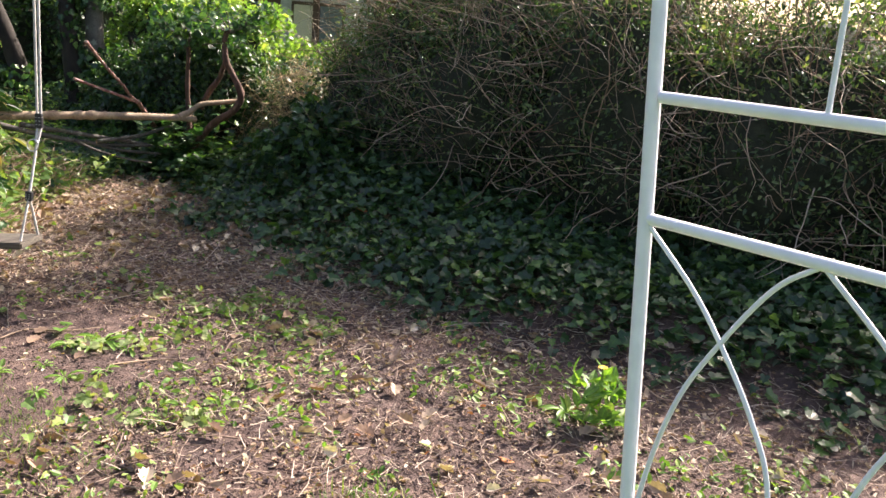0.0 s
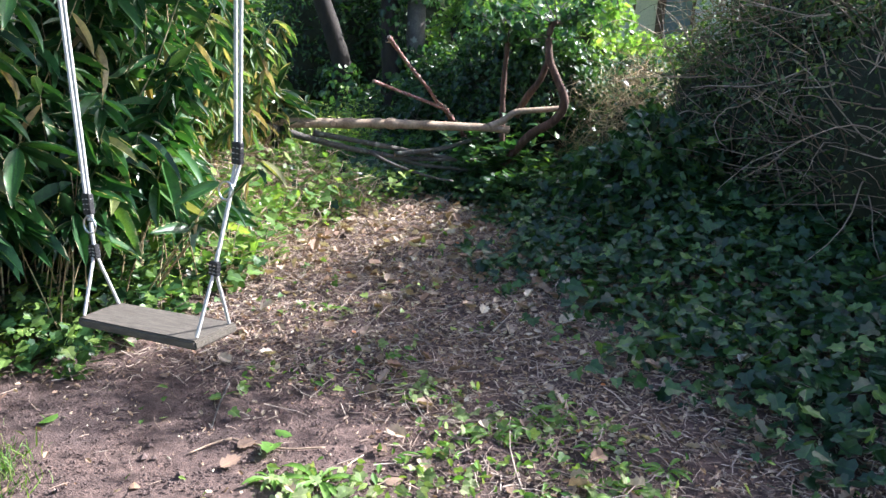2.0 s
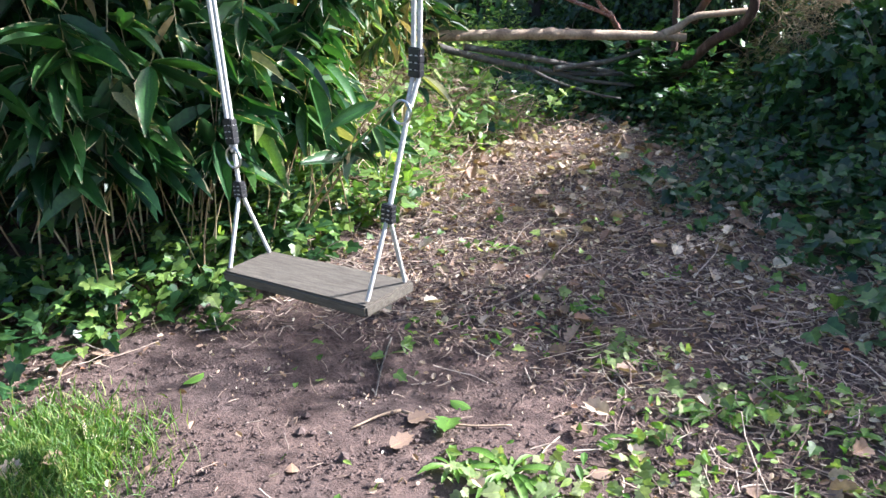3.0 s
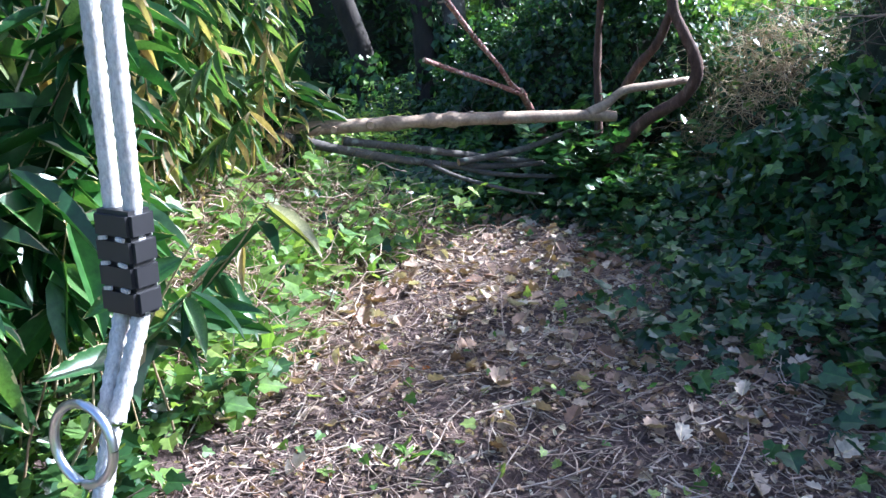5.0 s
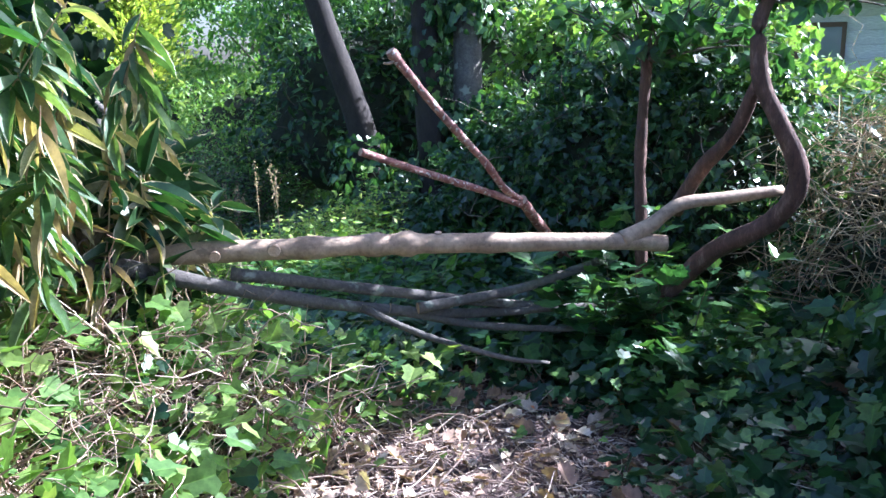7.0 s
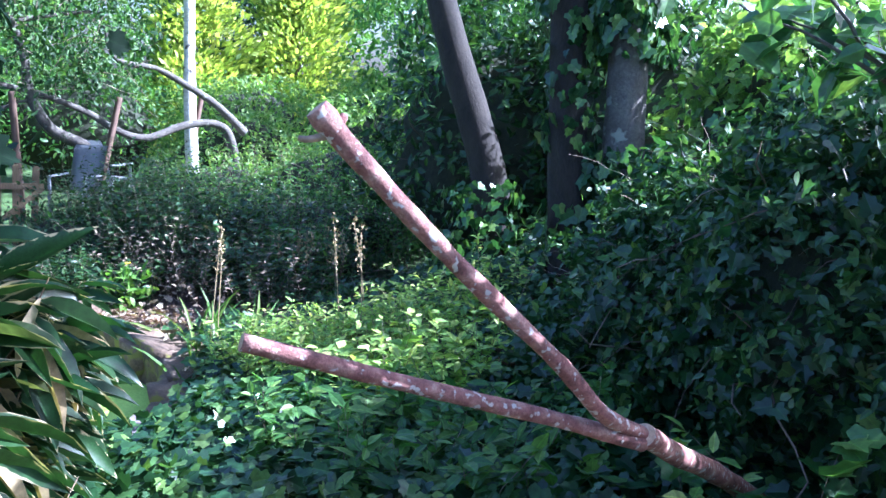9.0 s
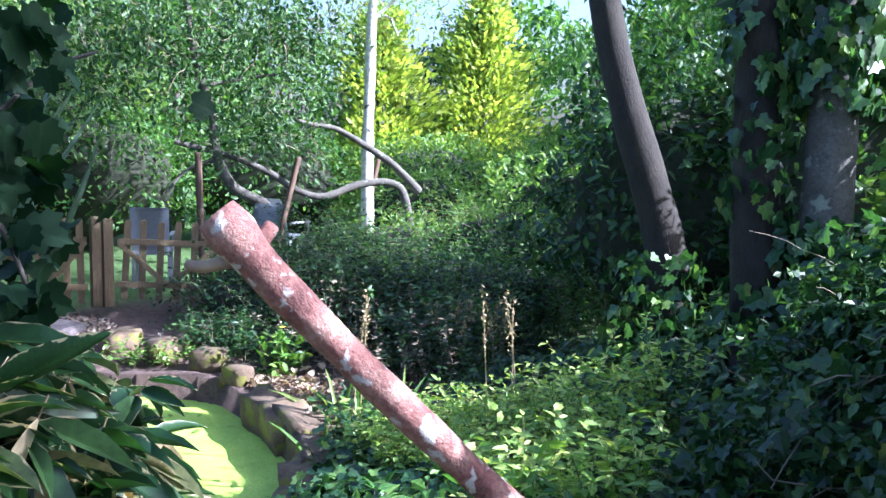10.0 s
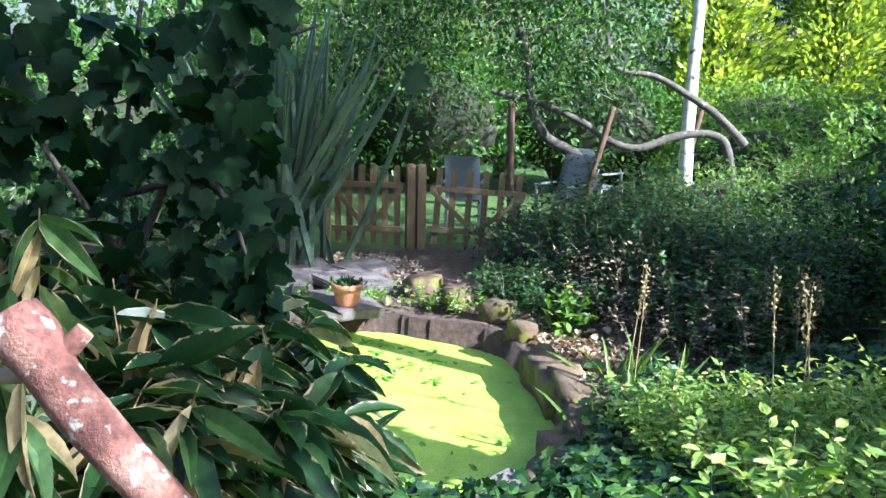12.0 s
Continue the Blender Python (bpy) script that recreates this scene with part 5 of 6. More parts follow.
def flower_pot():
    at = (-9.8, 9.77, -0.375)
    root = tagged(empty("flower_pot", at), "terracotta pot of low green succulents on the paving", "plant pot")
    prof = [(0.0, 0.0), (0.088, 0.0), (0.098, 0.03), (0.115, 0.13), (0.117, 0.15), (0.132, 0.152), (0.135, 0.2), (0.122, 0.203), (0.115, 0.17), (0.0, 0.165)]
    bm = bmesh.new()
    vs = [bm.verts.new((r + 1e-5, 0, z)) for r, z in prof]
    es = [bm.edges.new((a, b)) for a, b in zip(vs, vs[1:])]
    bmesh.ops.spin(bm, geom=vs + es, cent=(0, 0, 0), axis=(0, 0, 1), angle=2 * math.pi, steps=32)
    bmesh.ops.remove_doubles(bm, verts=bm.verts[:], dist=0.0005)
    o = part("pot", bm, M_POT, None, "", True)
    o.matrix_world = pose(*at)
    n = 260
    p = np.array(at) + np.array([0, 0, 0.19]) + rnd(n, 0.05) * np.array([1, 1, 0.35])
    bpy.context.view_layer.update()
    return under(root, o, scatter("plant", OVAL, p, rnd(n) + np.array([0, 0, 0.7]), np.array([0, 0, 0.6]) + rnd(n, 0.6), 0.045, M_SHRUB))


flower_pot()


# ---- picket gate and fence ----
def picket(h, w=0.07, t=0.018):
    bm = bmesh.new()
    outline = [(-w / 2, 0), (w / 2, 0), (w / 2, h - w * 0.45)] + [(w / 2 * math.cos(a), h - w * 0.45 + w * 0.45 * math.sin(a)) for a in (0.5, 1.05, 1.57, 2.09, 2.64)] + [(-w / 2, h - w * 0.45)]
    f = bm.faces.new([bm.verts.new((x, 0, z)) for x, z in outline])
    ex = bmesh.ops.extrude_face_region(bm, geom=[f])
    bmesh.ops.translate(bm, vec=(0, t, 0), verts=[v for v in ex["geom"] if isinstance(v, bmesh.types.BMVert)])
    bmesh.ops.recalc_face_normals(bm, faces=bm.faces[:])
    me = bpy.data.meshes.new("picket")
    bm.to_mesh(me)
    bm.free()
    me.materials.append(M_FENCE)
    return me


def beam(name, size, m, parent, mat=None, label=""):
    bm = bmesh.new()
    box_bm(bm, size, Matrix.Identity(4), 0.004)
    o = part(name, bm, mat or M_FENCE, parent, label)
    o.matrix_parent_inverse = Matrix.Identity(4)
    o.matrix_basis = m
    return o


def picket_panel(name, label, a, b, z, count, h, brace, tilt=0.0):
    a, b = Vector((*a, z)), Vector((*b, z))
    d = b - a
    root = tagged(empty(name, a, math.degrees(math.atan2(d.y, d.x))), label, "gate" if "gate" in name else "fence")
    root.matrix_world = root.matrix_world @ pose(0, 0, 0, 0, tilt, 0)
    L = d.length
    shape = picket(h)
    for q in range(count):
        o = link("picket", shape, root)
        o.matrix_basis = pose(L * (q + 0.5) / count, 0.004, 0.03 + 0.01 * math.sin(q * 2.3), 0, RNG.uniform(-1, 1), 0)
    for zz in (0.2, h - 0.2):
        beam("rail", (L, 0.03, 0.065), pose(L / 2, -0.013, zz), root)
    if brace:
        ang_ = math.degrees(math.atan2(h - 0.4, L * 0.5))
        for s in (-1, 1):
            beam("brace", (math.hypot(L * 0.5, h - 0.4) - 0.04, 0.022, 0.055), pose(L * (0.25 if s < 0 else 0.75), -0.042, h / 2, 0, -ang_ * -s * -1, 0), root)
    return root


def fence_post(at, h):
    root = tagged(empty("gate_post", at), "square round-topped softwood gate post", "post", "gate posts")
    beam("post", (0.1, 0.1, h), pose(0, 0, h / 2), root)
    bm = bmesh.new()
    bmesh.ops.create_uvsphere(bm, u_segments=12, v_segments=6, radius=0.06)
    for v in bm.verts:
        v.co.z *= 0.6
    o = part("cap", bm, M_FENCE, root, "", True)
    o.location = (0, 0, h)


picket_panel("picket_gate", "aged wooden picket gate with diagonal braces, closed", (-12.33, 10.05), (-12.05, 10.8), -0.36, 6, 0.9, True)
for at in ((-12.37, 9.98, -0.38), (-12.03, 10.88, -0.38), (-12.0, 10.99, -0.38)):
    fence_post(at, 0.93)
picket_panel("picket_fence", "short run of sunlit wooden picket fence, sagging", (-11.97, 11.05), (-11.62, 12.05), -0.34, 6, 0.86, True, 3.0)


# ---- garden chairs ----
def garden_chair(at, turn, label):
    root = tagged(empty("garden_chair", at, turn), label, "chair", "white garden chairs")
    def panel(name, pts, w):
        line = spline(pts, 12)
        bm = bmesh.new()
        rows = [[bm.verts.new((s * w / 2, p[1], p[2])) for s in np.linspace(-1, 1, 5)] for p in line]
        for a, b in zip(rows, rows[1:]):
            for q in range(4):
                bm.faces.new((a[q], a[q + 1], b[q + 1], b[q]))
        bmesh.ops.solidify(bm, geom=bm.faces[:], thickness=0.015)
        part(name, bm, M_CHAIR, root, "", True)
    panel("seat", [(0, -0.22, 0.43), (0, 0, 0.4), (0, 0.2, 0.39)], 0.44)
    panel("backrest", [(0, 0.2, 0.4), (0, 0.28, 0.65), (0, 0.36, 0.9), (0, 0.42, 0.96)], 0.42)
    for x in (-0.2, 0.2):
        for y in (-0.2, 0.2):
            beam("leg", (0.035, 0.035, 0.41), pose(x, y, 0.2), root, M_CHAIR)
        beam("armrest", (0.045, 0.42, 0.02), pose(x * 1.1, 0.02, 0.62), root, M_CHAIR)
        beam("arm_support", (0.03, 0.03, 0.22), pose(x * 1.1, -0.16, 0.51), root, M_CHAIR)


garden_chair((-12.75, 11.75, -0.33), 245, "faded white plastic garden chair on the lawn behind the fence")
garden_chair((-12.2, 12.75, -0.33), 30, "faded white reclined garden chair half hidden by shrubs")
garden_chair((-13.4, 13.9, -0.33), 200, "faded pale garden chair under the apple tree")

# ---- apple tree, stakes, birch ----
apple = tagged(empty("apple_tree", (-12.75, 13.2, -0.35)), "old apple tree with crooked grey limbs over the shrubs", "tree")
ap = [limb("trunk", [(-12.7, 13.35, -0.4), (-12.74, 13.28, 0.3), (-12.77, 13.21, 0.58), (-12.93, 12.85, 0.82), (-13.06, 12.69, 1.24), (-13.17, 12.69, 1.72), (-13.34, 12.56, 2.35), (-13.47, 12.5, 3.1)], 0.085, 0.045, M_BARK, step=0.08, cut=False),
      limb("limb", [(-13.23, 12.22, 1.36), (-13.01, 12.83, 1.2), (-12.83, 13.3, 1.0), (-12.68, 13.63, 0.77), (-12.56, 13.97, 0.69), (-12.46, 14.46, 0.85), (-12.32, 14.9, 0.86), (-12.22, 15.06, 0.6), (-12.2, 15.2, -0.3)], 0.035, 0.06, M_BARK, step=0.08, cut=False),
      limb("limb", [(-12.96, 13.65, 2.09), (-12.85, 13.73, 1.68), (-12.69, 14.21, 1.58), (-12.52, 14.61, 1.35), (-12.37, 14.94, 1.11), (-12.2, 15.27, 0.75)], 0.025, 0.06, M_BARK, step=0.08, cut=False),
      limb("limb", [(-13.14, 12.06, 0.73), (-13.12, 12.34, 1.02), (-13.03, 12.76, 1.17)], 0.015, 0.025, M_BARK, cut=False),
      limb("limb", [(-13.24, 12.69, 2.09), (-13.13, 13.14, 2.19), (-13.04, 13.52, 2.26)], 0.03, 0.02, M_BARK, cut=False)]
crown = [(-13.6, 11.3, 2.0, 1.3, 1.2, 1.0), (-13.4, 12.4, 2.3, 1.2, 1.1, 0.9), (-13.5, 13.6, 2.6, 1.2, 1.2, 0.9), (-14.2, 12.6, 3.6, 1.8, 1.8, 1.2), (-13.0, 10.6, 1.5, 0.8, 0.7, 0.8), (-13.0, 13.2, 1.5, 0.9, 0.9, 0.6)]
hubs, _ = blob_points(crown, 620, 0.8, 0.3)
p = np.repeat(hubs, 28, 0) + rnd(len(hubs) * 28, 0.19)
ap.append(scatter("crown", OVAL, p, rnd(len(p)) + np.array([0, 0, -0.5]), np.array([0, 0, 0.7]) + rnd(len(p), 0.6), 0.09 * RNG.uniform(0.6, 1.3, len(p)), M_APPLE))
ap.append(tagged(tubes("twig_mass", wild_lines(len(hubs), hubs, rnd(len(hubs)), 0.5, 5, 0.3), taper(len(hubs), 5, 0.006), M_STEM, sides=3), kind="stuff"))
under(apple, *ap)
for a, b in (((-12.48, 13.12, -0.35), (-12.62, 13.62, 1.2)), ((-12.9, 14.7, -0.35), (-13.06, 15.18, 1.22)), ((-12.4, 12.22, -0.35), (-12.56, 12.24, 1.25))):
    tagged(limb("wooden_stake", [a, tuple((np.array(a) + np.array(b)) / 2), b], 0.045, 0.045, M_POST, sides=4, rough=0.01), "leaning rough wooden stake among the shrubs", "stake", "stakes under the apple tree")
tree("slender silver birch with bright white bark", (-12.8, 14.8, -0.35), [(-12.8, 14.85, -0.5), (-12.95, 14.9, 1.0), (-13.2, 15.1, 2.6), (-13.3, 15.2, 4.6), (-13.4, 15.2, 7.0)], 0.1, 0.05, [(-13.3, 15.3, 5.5, 1.5, 1.5, 1.6), (-13.6, 15.6, 3.2, 1.4, 1.3, 1.0)], 6000, OVAL, 0.06, M_PALE, M_BIRCH, limbs=9)


# ---- flax, sycamore sapling ----
n = 170
p = np.array([-11.75, 9.35, -0.4]) + rnd(n, 0.16) * np.array([1, 1.3, 0])
out = rnd(n, 0.3) * np.array([1, 1, 0])
flax = tagged(empty("flax_plant", (-11.75, 9.35, -0.4)), "tall sword-leaved flax with grey-green blades beside the gate", "flax")
sword = raw_mesh("blade", SWORD[0], SWORD[1], M_FLAX, SWORD[2])
blades = []
for q in range(n):
    a = Vector(np.array([0, 0, 1.0]) + out[q]).normalized()
    s = a.cross(Vector((math.cos(q), math.sin(q), 0.1))).normalized()
    ob = link("blade", sword)
    ob.matrix_world = Matrix.Translation(p[q]) @ Matrix((s, a, s.cross(a))).transposed().to_4x4() @ Matrix.Diagonal((1.9, RNG.uniform(1.6, 3.0), 2.0, 1))
    blades.append(ob)
bpy.context.view_layer.update()
under(flax, *blades)

syc = tagged(empty("sycamore_sapling", (-5.75, 8.3, 0.1)), "leafy sycamore sapling arching over the bamboo, leaves darkened as in shade", "sapling")
stems = [[(-5.75, 8.3, 0.0), (-5.7, 8.3, 0.7), (-5.6, 8.35, 1.3), (-5.5, 8.45, 1.9)], [(-5.68, 8.3, 0.8), (-5.5, 8.5, 1.3), (-5.4, 8.75, 1.62), (-5.35, 8.9, 1.7)], [(-5.65, 8.32, 1.0), (-5.6, 8.1, 1.4), (-5.55, 7.95, 1.75)], [(-5.6, 8.35, 1.2), (-5.4, 8.6, 1.25), (-5.3, 8.7, 1.0)]]
sy = [limb("stem", s, 0.014, 0.005, M_BARK, sides=6, cut=False) for s in stems]
hubs = np.concatenate([spline(s, 14)[5:] for s in stems])
p = np.repeat(hubs, 9, 0) + rnd(len(hubs) * 9, 0.13)
p = p[(p[:, 1] < 8.55 + 0.11 * (-p[:, 0] - 2.85)) | (RNG.random(len(p)) < 0.08)]
p = p[p[:, 2] < 1.85]
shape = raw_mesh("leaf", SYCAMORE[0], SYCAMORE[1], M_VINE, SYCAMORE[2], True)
for q in p[:300]:
    a = Vector(rnd(1, 0.6)[0] + np.array([0.15, 0, -0.8])).normalized()
    nn = Vector(np.array([0.6, -0.1, 0.5]) + rnd(1, 0.45)[0])
    s = a.cross(nn).normalized()
    ob = link("leaf", shape)
    ob.matrix_world = Matrix.Translation(q) @ Matrix((s, a, s.cross(a))).transposed().to_4x4() @ Matrix.Scale(RNG.uniform(0.06, 0.12), 4)
    sy.append(ob)
bpy.context.view_layer.update()
under(syc, *sy)

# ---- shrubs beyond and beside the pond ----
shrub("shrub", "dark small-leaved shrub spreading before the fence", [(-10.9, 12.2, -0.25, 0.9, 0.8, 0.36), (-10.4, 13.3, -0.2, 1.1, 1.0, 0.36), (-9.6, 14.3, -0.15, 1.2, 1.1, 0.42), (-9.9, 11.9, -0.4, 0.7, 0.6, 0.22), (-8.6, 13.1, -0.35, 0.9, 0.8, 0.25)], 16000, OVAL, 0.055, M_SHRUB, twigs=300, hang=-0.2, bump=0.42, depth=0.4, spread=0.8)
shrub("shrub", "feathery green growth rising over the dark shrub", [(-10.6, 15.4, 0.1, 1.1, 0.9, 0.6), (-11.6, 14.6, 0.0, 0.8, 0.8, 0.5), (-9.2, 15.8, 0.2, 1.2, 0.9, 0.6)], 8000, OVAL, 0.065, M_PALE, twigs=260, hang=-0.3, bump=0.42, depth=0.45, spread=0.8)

shrub("shrub", "dark leafy shrub between the bamboo and the flax", [(-8.3, 7.5, 0.1, 0.8, 0.7, 0.85), (-9.6, 8.0, 0.0, 0.9, 0.6, 0.8), (-10.8, 8.3, 0.0, 0.9, 0.6, 0.8)], 9000, OVAL, 0.08, M_SHRUB, twigs=120, bump=0.4, depth=0.4, spread=0.8)


def shoots(name, label, feet, h, leaf, size, mat, nodes=9, category="shrub", lean=0.25):
    """Many leafy shoots from the ground, leaves paired along each."""
    n = len(feet)
    root = tagged(empty(name, tuple(feet.mean(0))), label, category)
    lines = wild_lines(n, feet, np.array([0, 0, 1.0]) + rnd(n, lean), h * RNG.uniform(0.45, 1.15, n), nodes, 0.16)
    st = tagged(tubes("stem_mass", lines, taper(n, nodes, 0.0028), M_STEM, None, sides=3), kind="stuff")
    p = np.repeat(lines[:, 2:].reshape(-1, 3), 3, 0)
    m = len(p)
    out = rnd(m) * np.array([1, 1, 0.3])
    f = scatter("foliage", leaf, p + unit(out) * 0.01, unit(out) + np.array([0, 0, 0.25]), np.array([0, 0, 1.0]) + rnd(m, 0.35), size * RNG.uniform(0.5, 1.2, m), mat)
    return under(root, st, f)


def feet_in(cx, cy, rx, ry, n):
    a, r = RNG.uniform(0, 6.28, n), np.sqrt(RNG.random(n))
    x, y = cx + rx * r * np.cos(a), cy + ry * r * np.sin(a)
    return np.stack([x, y, height(x, y)], -1)


x, y = pond_line(1.22)
rim_feet = np.stack([x, y, height(x, y)], -1)[58:90] + rnd(32, 0.08) * np.array([1, 1, 0])
shoots("shrub", "small green plants growing between the pond stones", np.repeat(rim_feet, 3, 0) + rnd(96, 0.08) * np.array([1, 1, 0]), 0.2, OVAL, 0.05, M_WEED, 7, "plants")
shoots("shrub", "low yellow-green shrub by the pond, full sun put into its leaf colour", feet_in(-6.35, 11.15, 0.6, 0.5, 520), 0.48, OVAL, 0.056, M_SUNNY)
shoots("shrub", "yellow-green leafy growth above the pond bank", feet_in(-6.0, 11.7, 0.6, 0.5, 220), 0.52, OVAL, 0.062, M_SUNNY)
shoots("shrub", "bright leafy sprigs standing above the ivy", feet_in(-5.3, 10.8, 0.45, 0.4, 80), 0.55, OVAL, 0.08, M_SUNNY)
shoots("shrub", "leafy stems rising through the ivy slope", feet_in(-4.6, 10.1, 0.9, 0.5, 110), 0.4, OVAL, 0.095, M_TREE)
shoots("shrub", "mid-green herbs at the foot of the dark shrub", feet_in(-8.2, 12.3, 1.1, 0.5, 120), 0.45, OVAL, 0.06, M_SHRUB)
shoots("shrub", "loose green herbs beside the stone paving", feet_in(-9.6, 11.4, 0.9, 0.4, 160), 0.4, OVAL, 0.06, M_SHRUB)
shoots("shrub", "wispy tall green stems over the dark shrub", feet_in(-9.8, 14.0, 2.0, 1.3, 420), 1.2, OVAL, 0.06, M_TREE, 14)
shoots("shrub", "dark upright sprays of small leaves before the fence", feet_in(-10.3, 12.8, 1.2, 1.0, 520), 0.95, OVAL, 0.07, M_SHRUB, 12)
shoots("shrub", "tall wispy growth half hiding the chairs", feet_in(-11.35, 12.9, 0.45, 0.75, 230), 1.2, OVAL, 0.06, M_SHRUB, 13, "shrub", 0.3)
shoots("shrub", "lighter green leafy clump on the bank", feet_in(-8.3, 12.75, 0.5, 0.3, 110), 0.6, OVAL, 0.08, M_TREE, 9)
shoots("shrub", "pale feathery sprigs among the dark shrub", feet_in(-9.4, 13.3, 0.6, 0.4, 90), 0.95, OVAL, 0.05, M_PALE, 12)
shoots("shrub", "fresh green shoots mixed through the dark shrub", feet_in(-9.5, 12.7, 1.7, 0.9, 420), 0.85, OVAL, 0.07, M_SHRUB, 11, "shrub", 0.4)
shoots("shrub", "brown-green straggling stems on the pond bank", feet_in(-8.9, 12.1, 1.4, 0.5, 150), 0.7, OVAL, 0.045, M_STEM, 11, "shrub", 0.45)
shoots("shrub", "pale sunlit meadow growth beyond the shrubs", feet_in(-13.2, 17.2, 2.2, 1.2, 420), 1.3, OVAL, 0.08, M_PALE, 12)
shoots("ivy_shoots", "glossy ivy shoots round the foot of the broken stem", feet_in(-2.75, 9.25, 0.4, 0.2, 46), 0.7, IVY, 0.1, M_LEAFGREEN, 9, "ivy", 0.3)
shoots("sprig", "single leafy sprig growing in front of the fork", feet_in(-2.95, 9.75, 0.12, 0.1, 6), 0.6, OVAL, 0.09, M_SUNNY, 8, "sprig", 0.5)


def stalks(name, label, at, n, h, spread, mat=M_STRAW, head=True):
    root = tagged(empty(name, (*at, float(height(*at)))), label, "dry stalk")
    x, y = RNG.normal(at[0], spread, n), RNG.normal(at[1], spread, n)
    p = np.stack([x, y, height(x, y)], -1)
    for q in range(n):
        line = wild_lines(1, p[q:q + 1], np.array([[0.03, 0.02, 1.0]]), h * RNG.uniform(0.8, 1.1), 10, 0.04)
        s = tubes("stalk", line, taper(1, 10, 0.005, 0.5), mat, None, sides=5)
        kids = [s]
        if head:
            top = line[0, -3:]
            hp = np.repeat(top, 14, 0) + rnd(42, 0.012) * np.array([1, 1, 3])
            kids.append(tagged(scatter("seed_head", OVAL, hp, rnd(42) + np.array([0, 0, 1.0]), rnd(42), 0.025, M_STRAW, None, "pale dry seed head"), kind="stuff"))
        under(root, *kids)


stalks("seed_stalk", "tall pale seed stalks above the low shrub", (-6.5, 11.65), 3, 0.95, 0.09)
stalks("seed_stalk", "single tall dry grass stalk beyond the pond", (-7.3, 11.08), 2, 0.95, 0.03)
stalks("seed_stalk", "cluster of brown upright seed stalks", (-8.0, 12.6), 12, 0.6, 0.18, M_STEM)
for at in ((-8.8, 11.33), (0.85, 3.75)):
    z = float(height(*at))
    top = 0.42 if at[0] < 0 else 0.3
    root = tagged(empty("yellow_flower", (*at, z)), "single yellow flower on a leafy stem", "flower")
    st = tubes("stem", np.array([[(at[0], at[1], z), (at[0] + 0.01, at[1], z + top / 2), (at[0], at[1] + 0.01, z + top)]]), np.full((1, 3), 0.004), M_WEED, None, sides=5)
    a = np.linspace(0, 6.28, 13)[:-1]
    d = np.stack([np.cos(a), np.sin(a), 0.25 + 0 * a], -1)
    pe = scatter("petals", OVAL, np.tile((at[0], at[1] + 0.01, z + top), (12, 1)), d, np.tile((0, 0, 1.0), (12, 1)), 0.028, M_MARIGOLD)
    lv = scatter("leaves", OVAL, np.array((at[0], at[1], z)) + rnd(90, 0.075) * np.array([1, 1, 0]) + np.array([0, 0, 1]) * RNG.uniform(0.02, top * 0.8, (90, 1)), rnd(90) + np.array([0, 0, 0.6]), np.array([0, 0, 1.0]) + rnd(90, 0.4), 0.1, M_WEED)
    under(root, st, pe, lv)


# ---- rosettes and single leaves on the soil ----
def rosette(label, at, n, size):
    z = float(height(*at))
    a = RNG.uniform(0, 6.28, n)
    d = np.stack([np.cos(a), np.sin(a), RNG.uniform(0.1, 0.9, n)], -1)
    p = np.array((at[0], at[1], z + 0.005)) + d * 0.01
    root = tagged(empty("weed", (at[0], at[1], z)), label, "weed", "weeds on the soil")
    shape = raw_mesh("leaf", *(lambda b: (b[0], b[1], M_WEED, b[2], True))(strip_leaf([0, 0.25, 0.55, 0.8, 1], [0.025, 0.06, 0.1, 0.09, 0.01], 0.6, 0.35)))
    kids = []
    for q in range(n):
        ax = Vector(d[q]).normalized()
        s = ax.cross(Vector((0, 0, 1))).normalized()
        ob = link("leaf", shape)
        ob.matrix_world = Matrix.Translation(p[q]) @ Matrix((s, ax, s.cross(ax))).transposed().to_4x4() @ Matrix.Scale(size * RNG.uniform(0.4, 1.15), 4)
        kids.append(ob)
    bpy.context.view_layer.update()
    under(root, *kids)


for at, n, s in (((-1.74, 4.25), 26, 0.14), ((-1.9, 4.2), 16, 0.11), ((-1.6, 4.22), 14, 0.1), ((-2.05, 3.75), 14, 0.07), ((-1.8, 3.6), 16, 0.07), ((-1.6, 3.9), 14, 0.07), ((-1.9, 3.9), 12, 0.06), ((-1.2, 5.05), 18, 0.12), ((-0.9, 5.0), 16, 0.1), ((-1.0, 4.6), 14, 0.09), ((-0.6, 4.95), 16, 0.1), ((-1.62, 5.12), 10, 0.08), ((-1.3, 4.9), 12, 0.13), ((-1.1, 5.25), 11, 0.14), ((-0.95, 4.25), 7, 0.14), ((-0.55, 4.0), 6, 0.1), ((-1.75, 3.8), 14, 0.1), ((-2.59, 5.85), 9, 0.12), ((-0.7, 4.75), 12, 0.12), ((-1.5, 4.65), 8, 0.1), ((0.95, 3.8), 12, 0.16), ((0.72, 3.9), 14, 0.15), ((-2.05, 5.2), 6, 0.08), ((-1.95, 5.45), 5, 0.09)):
    rosette("fresh green weed rosette on the bare soil", at, n, s)
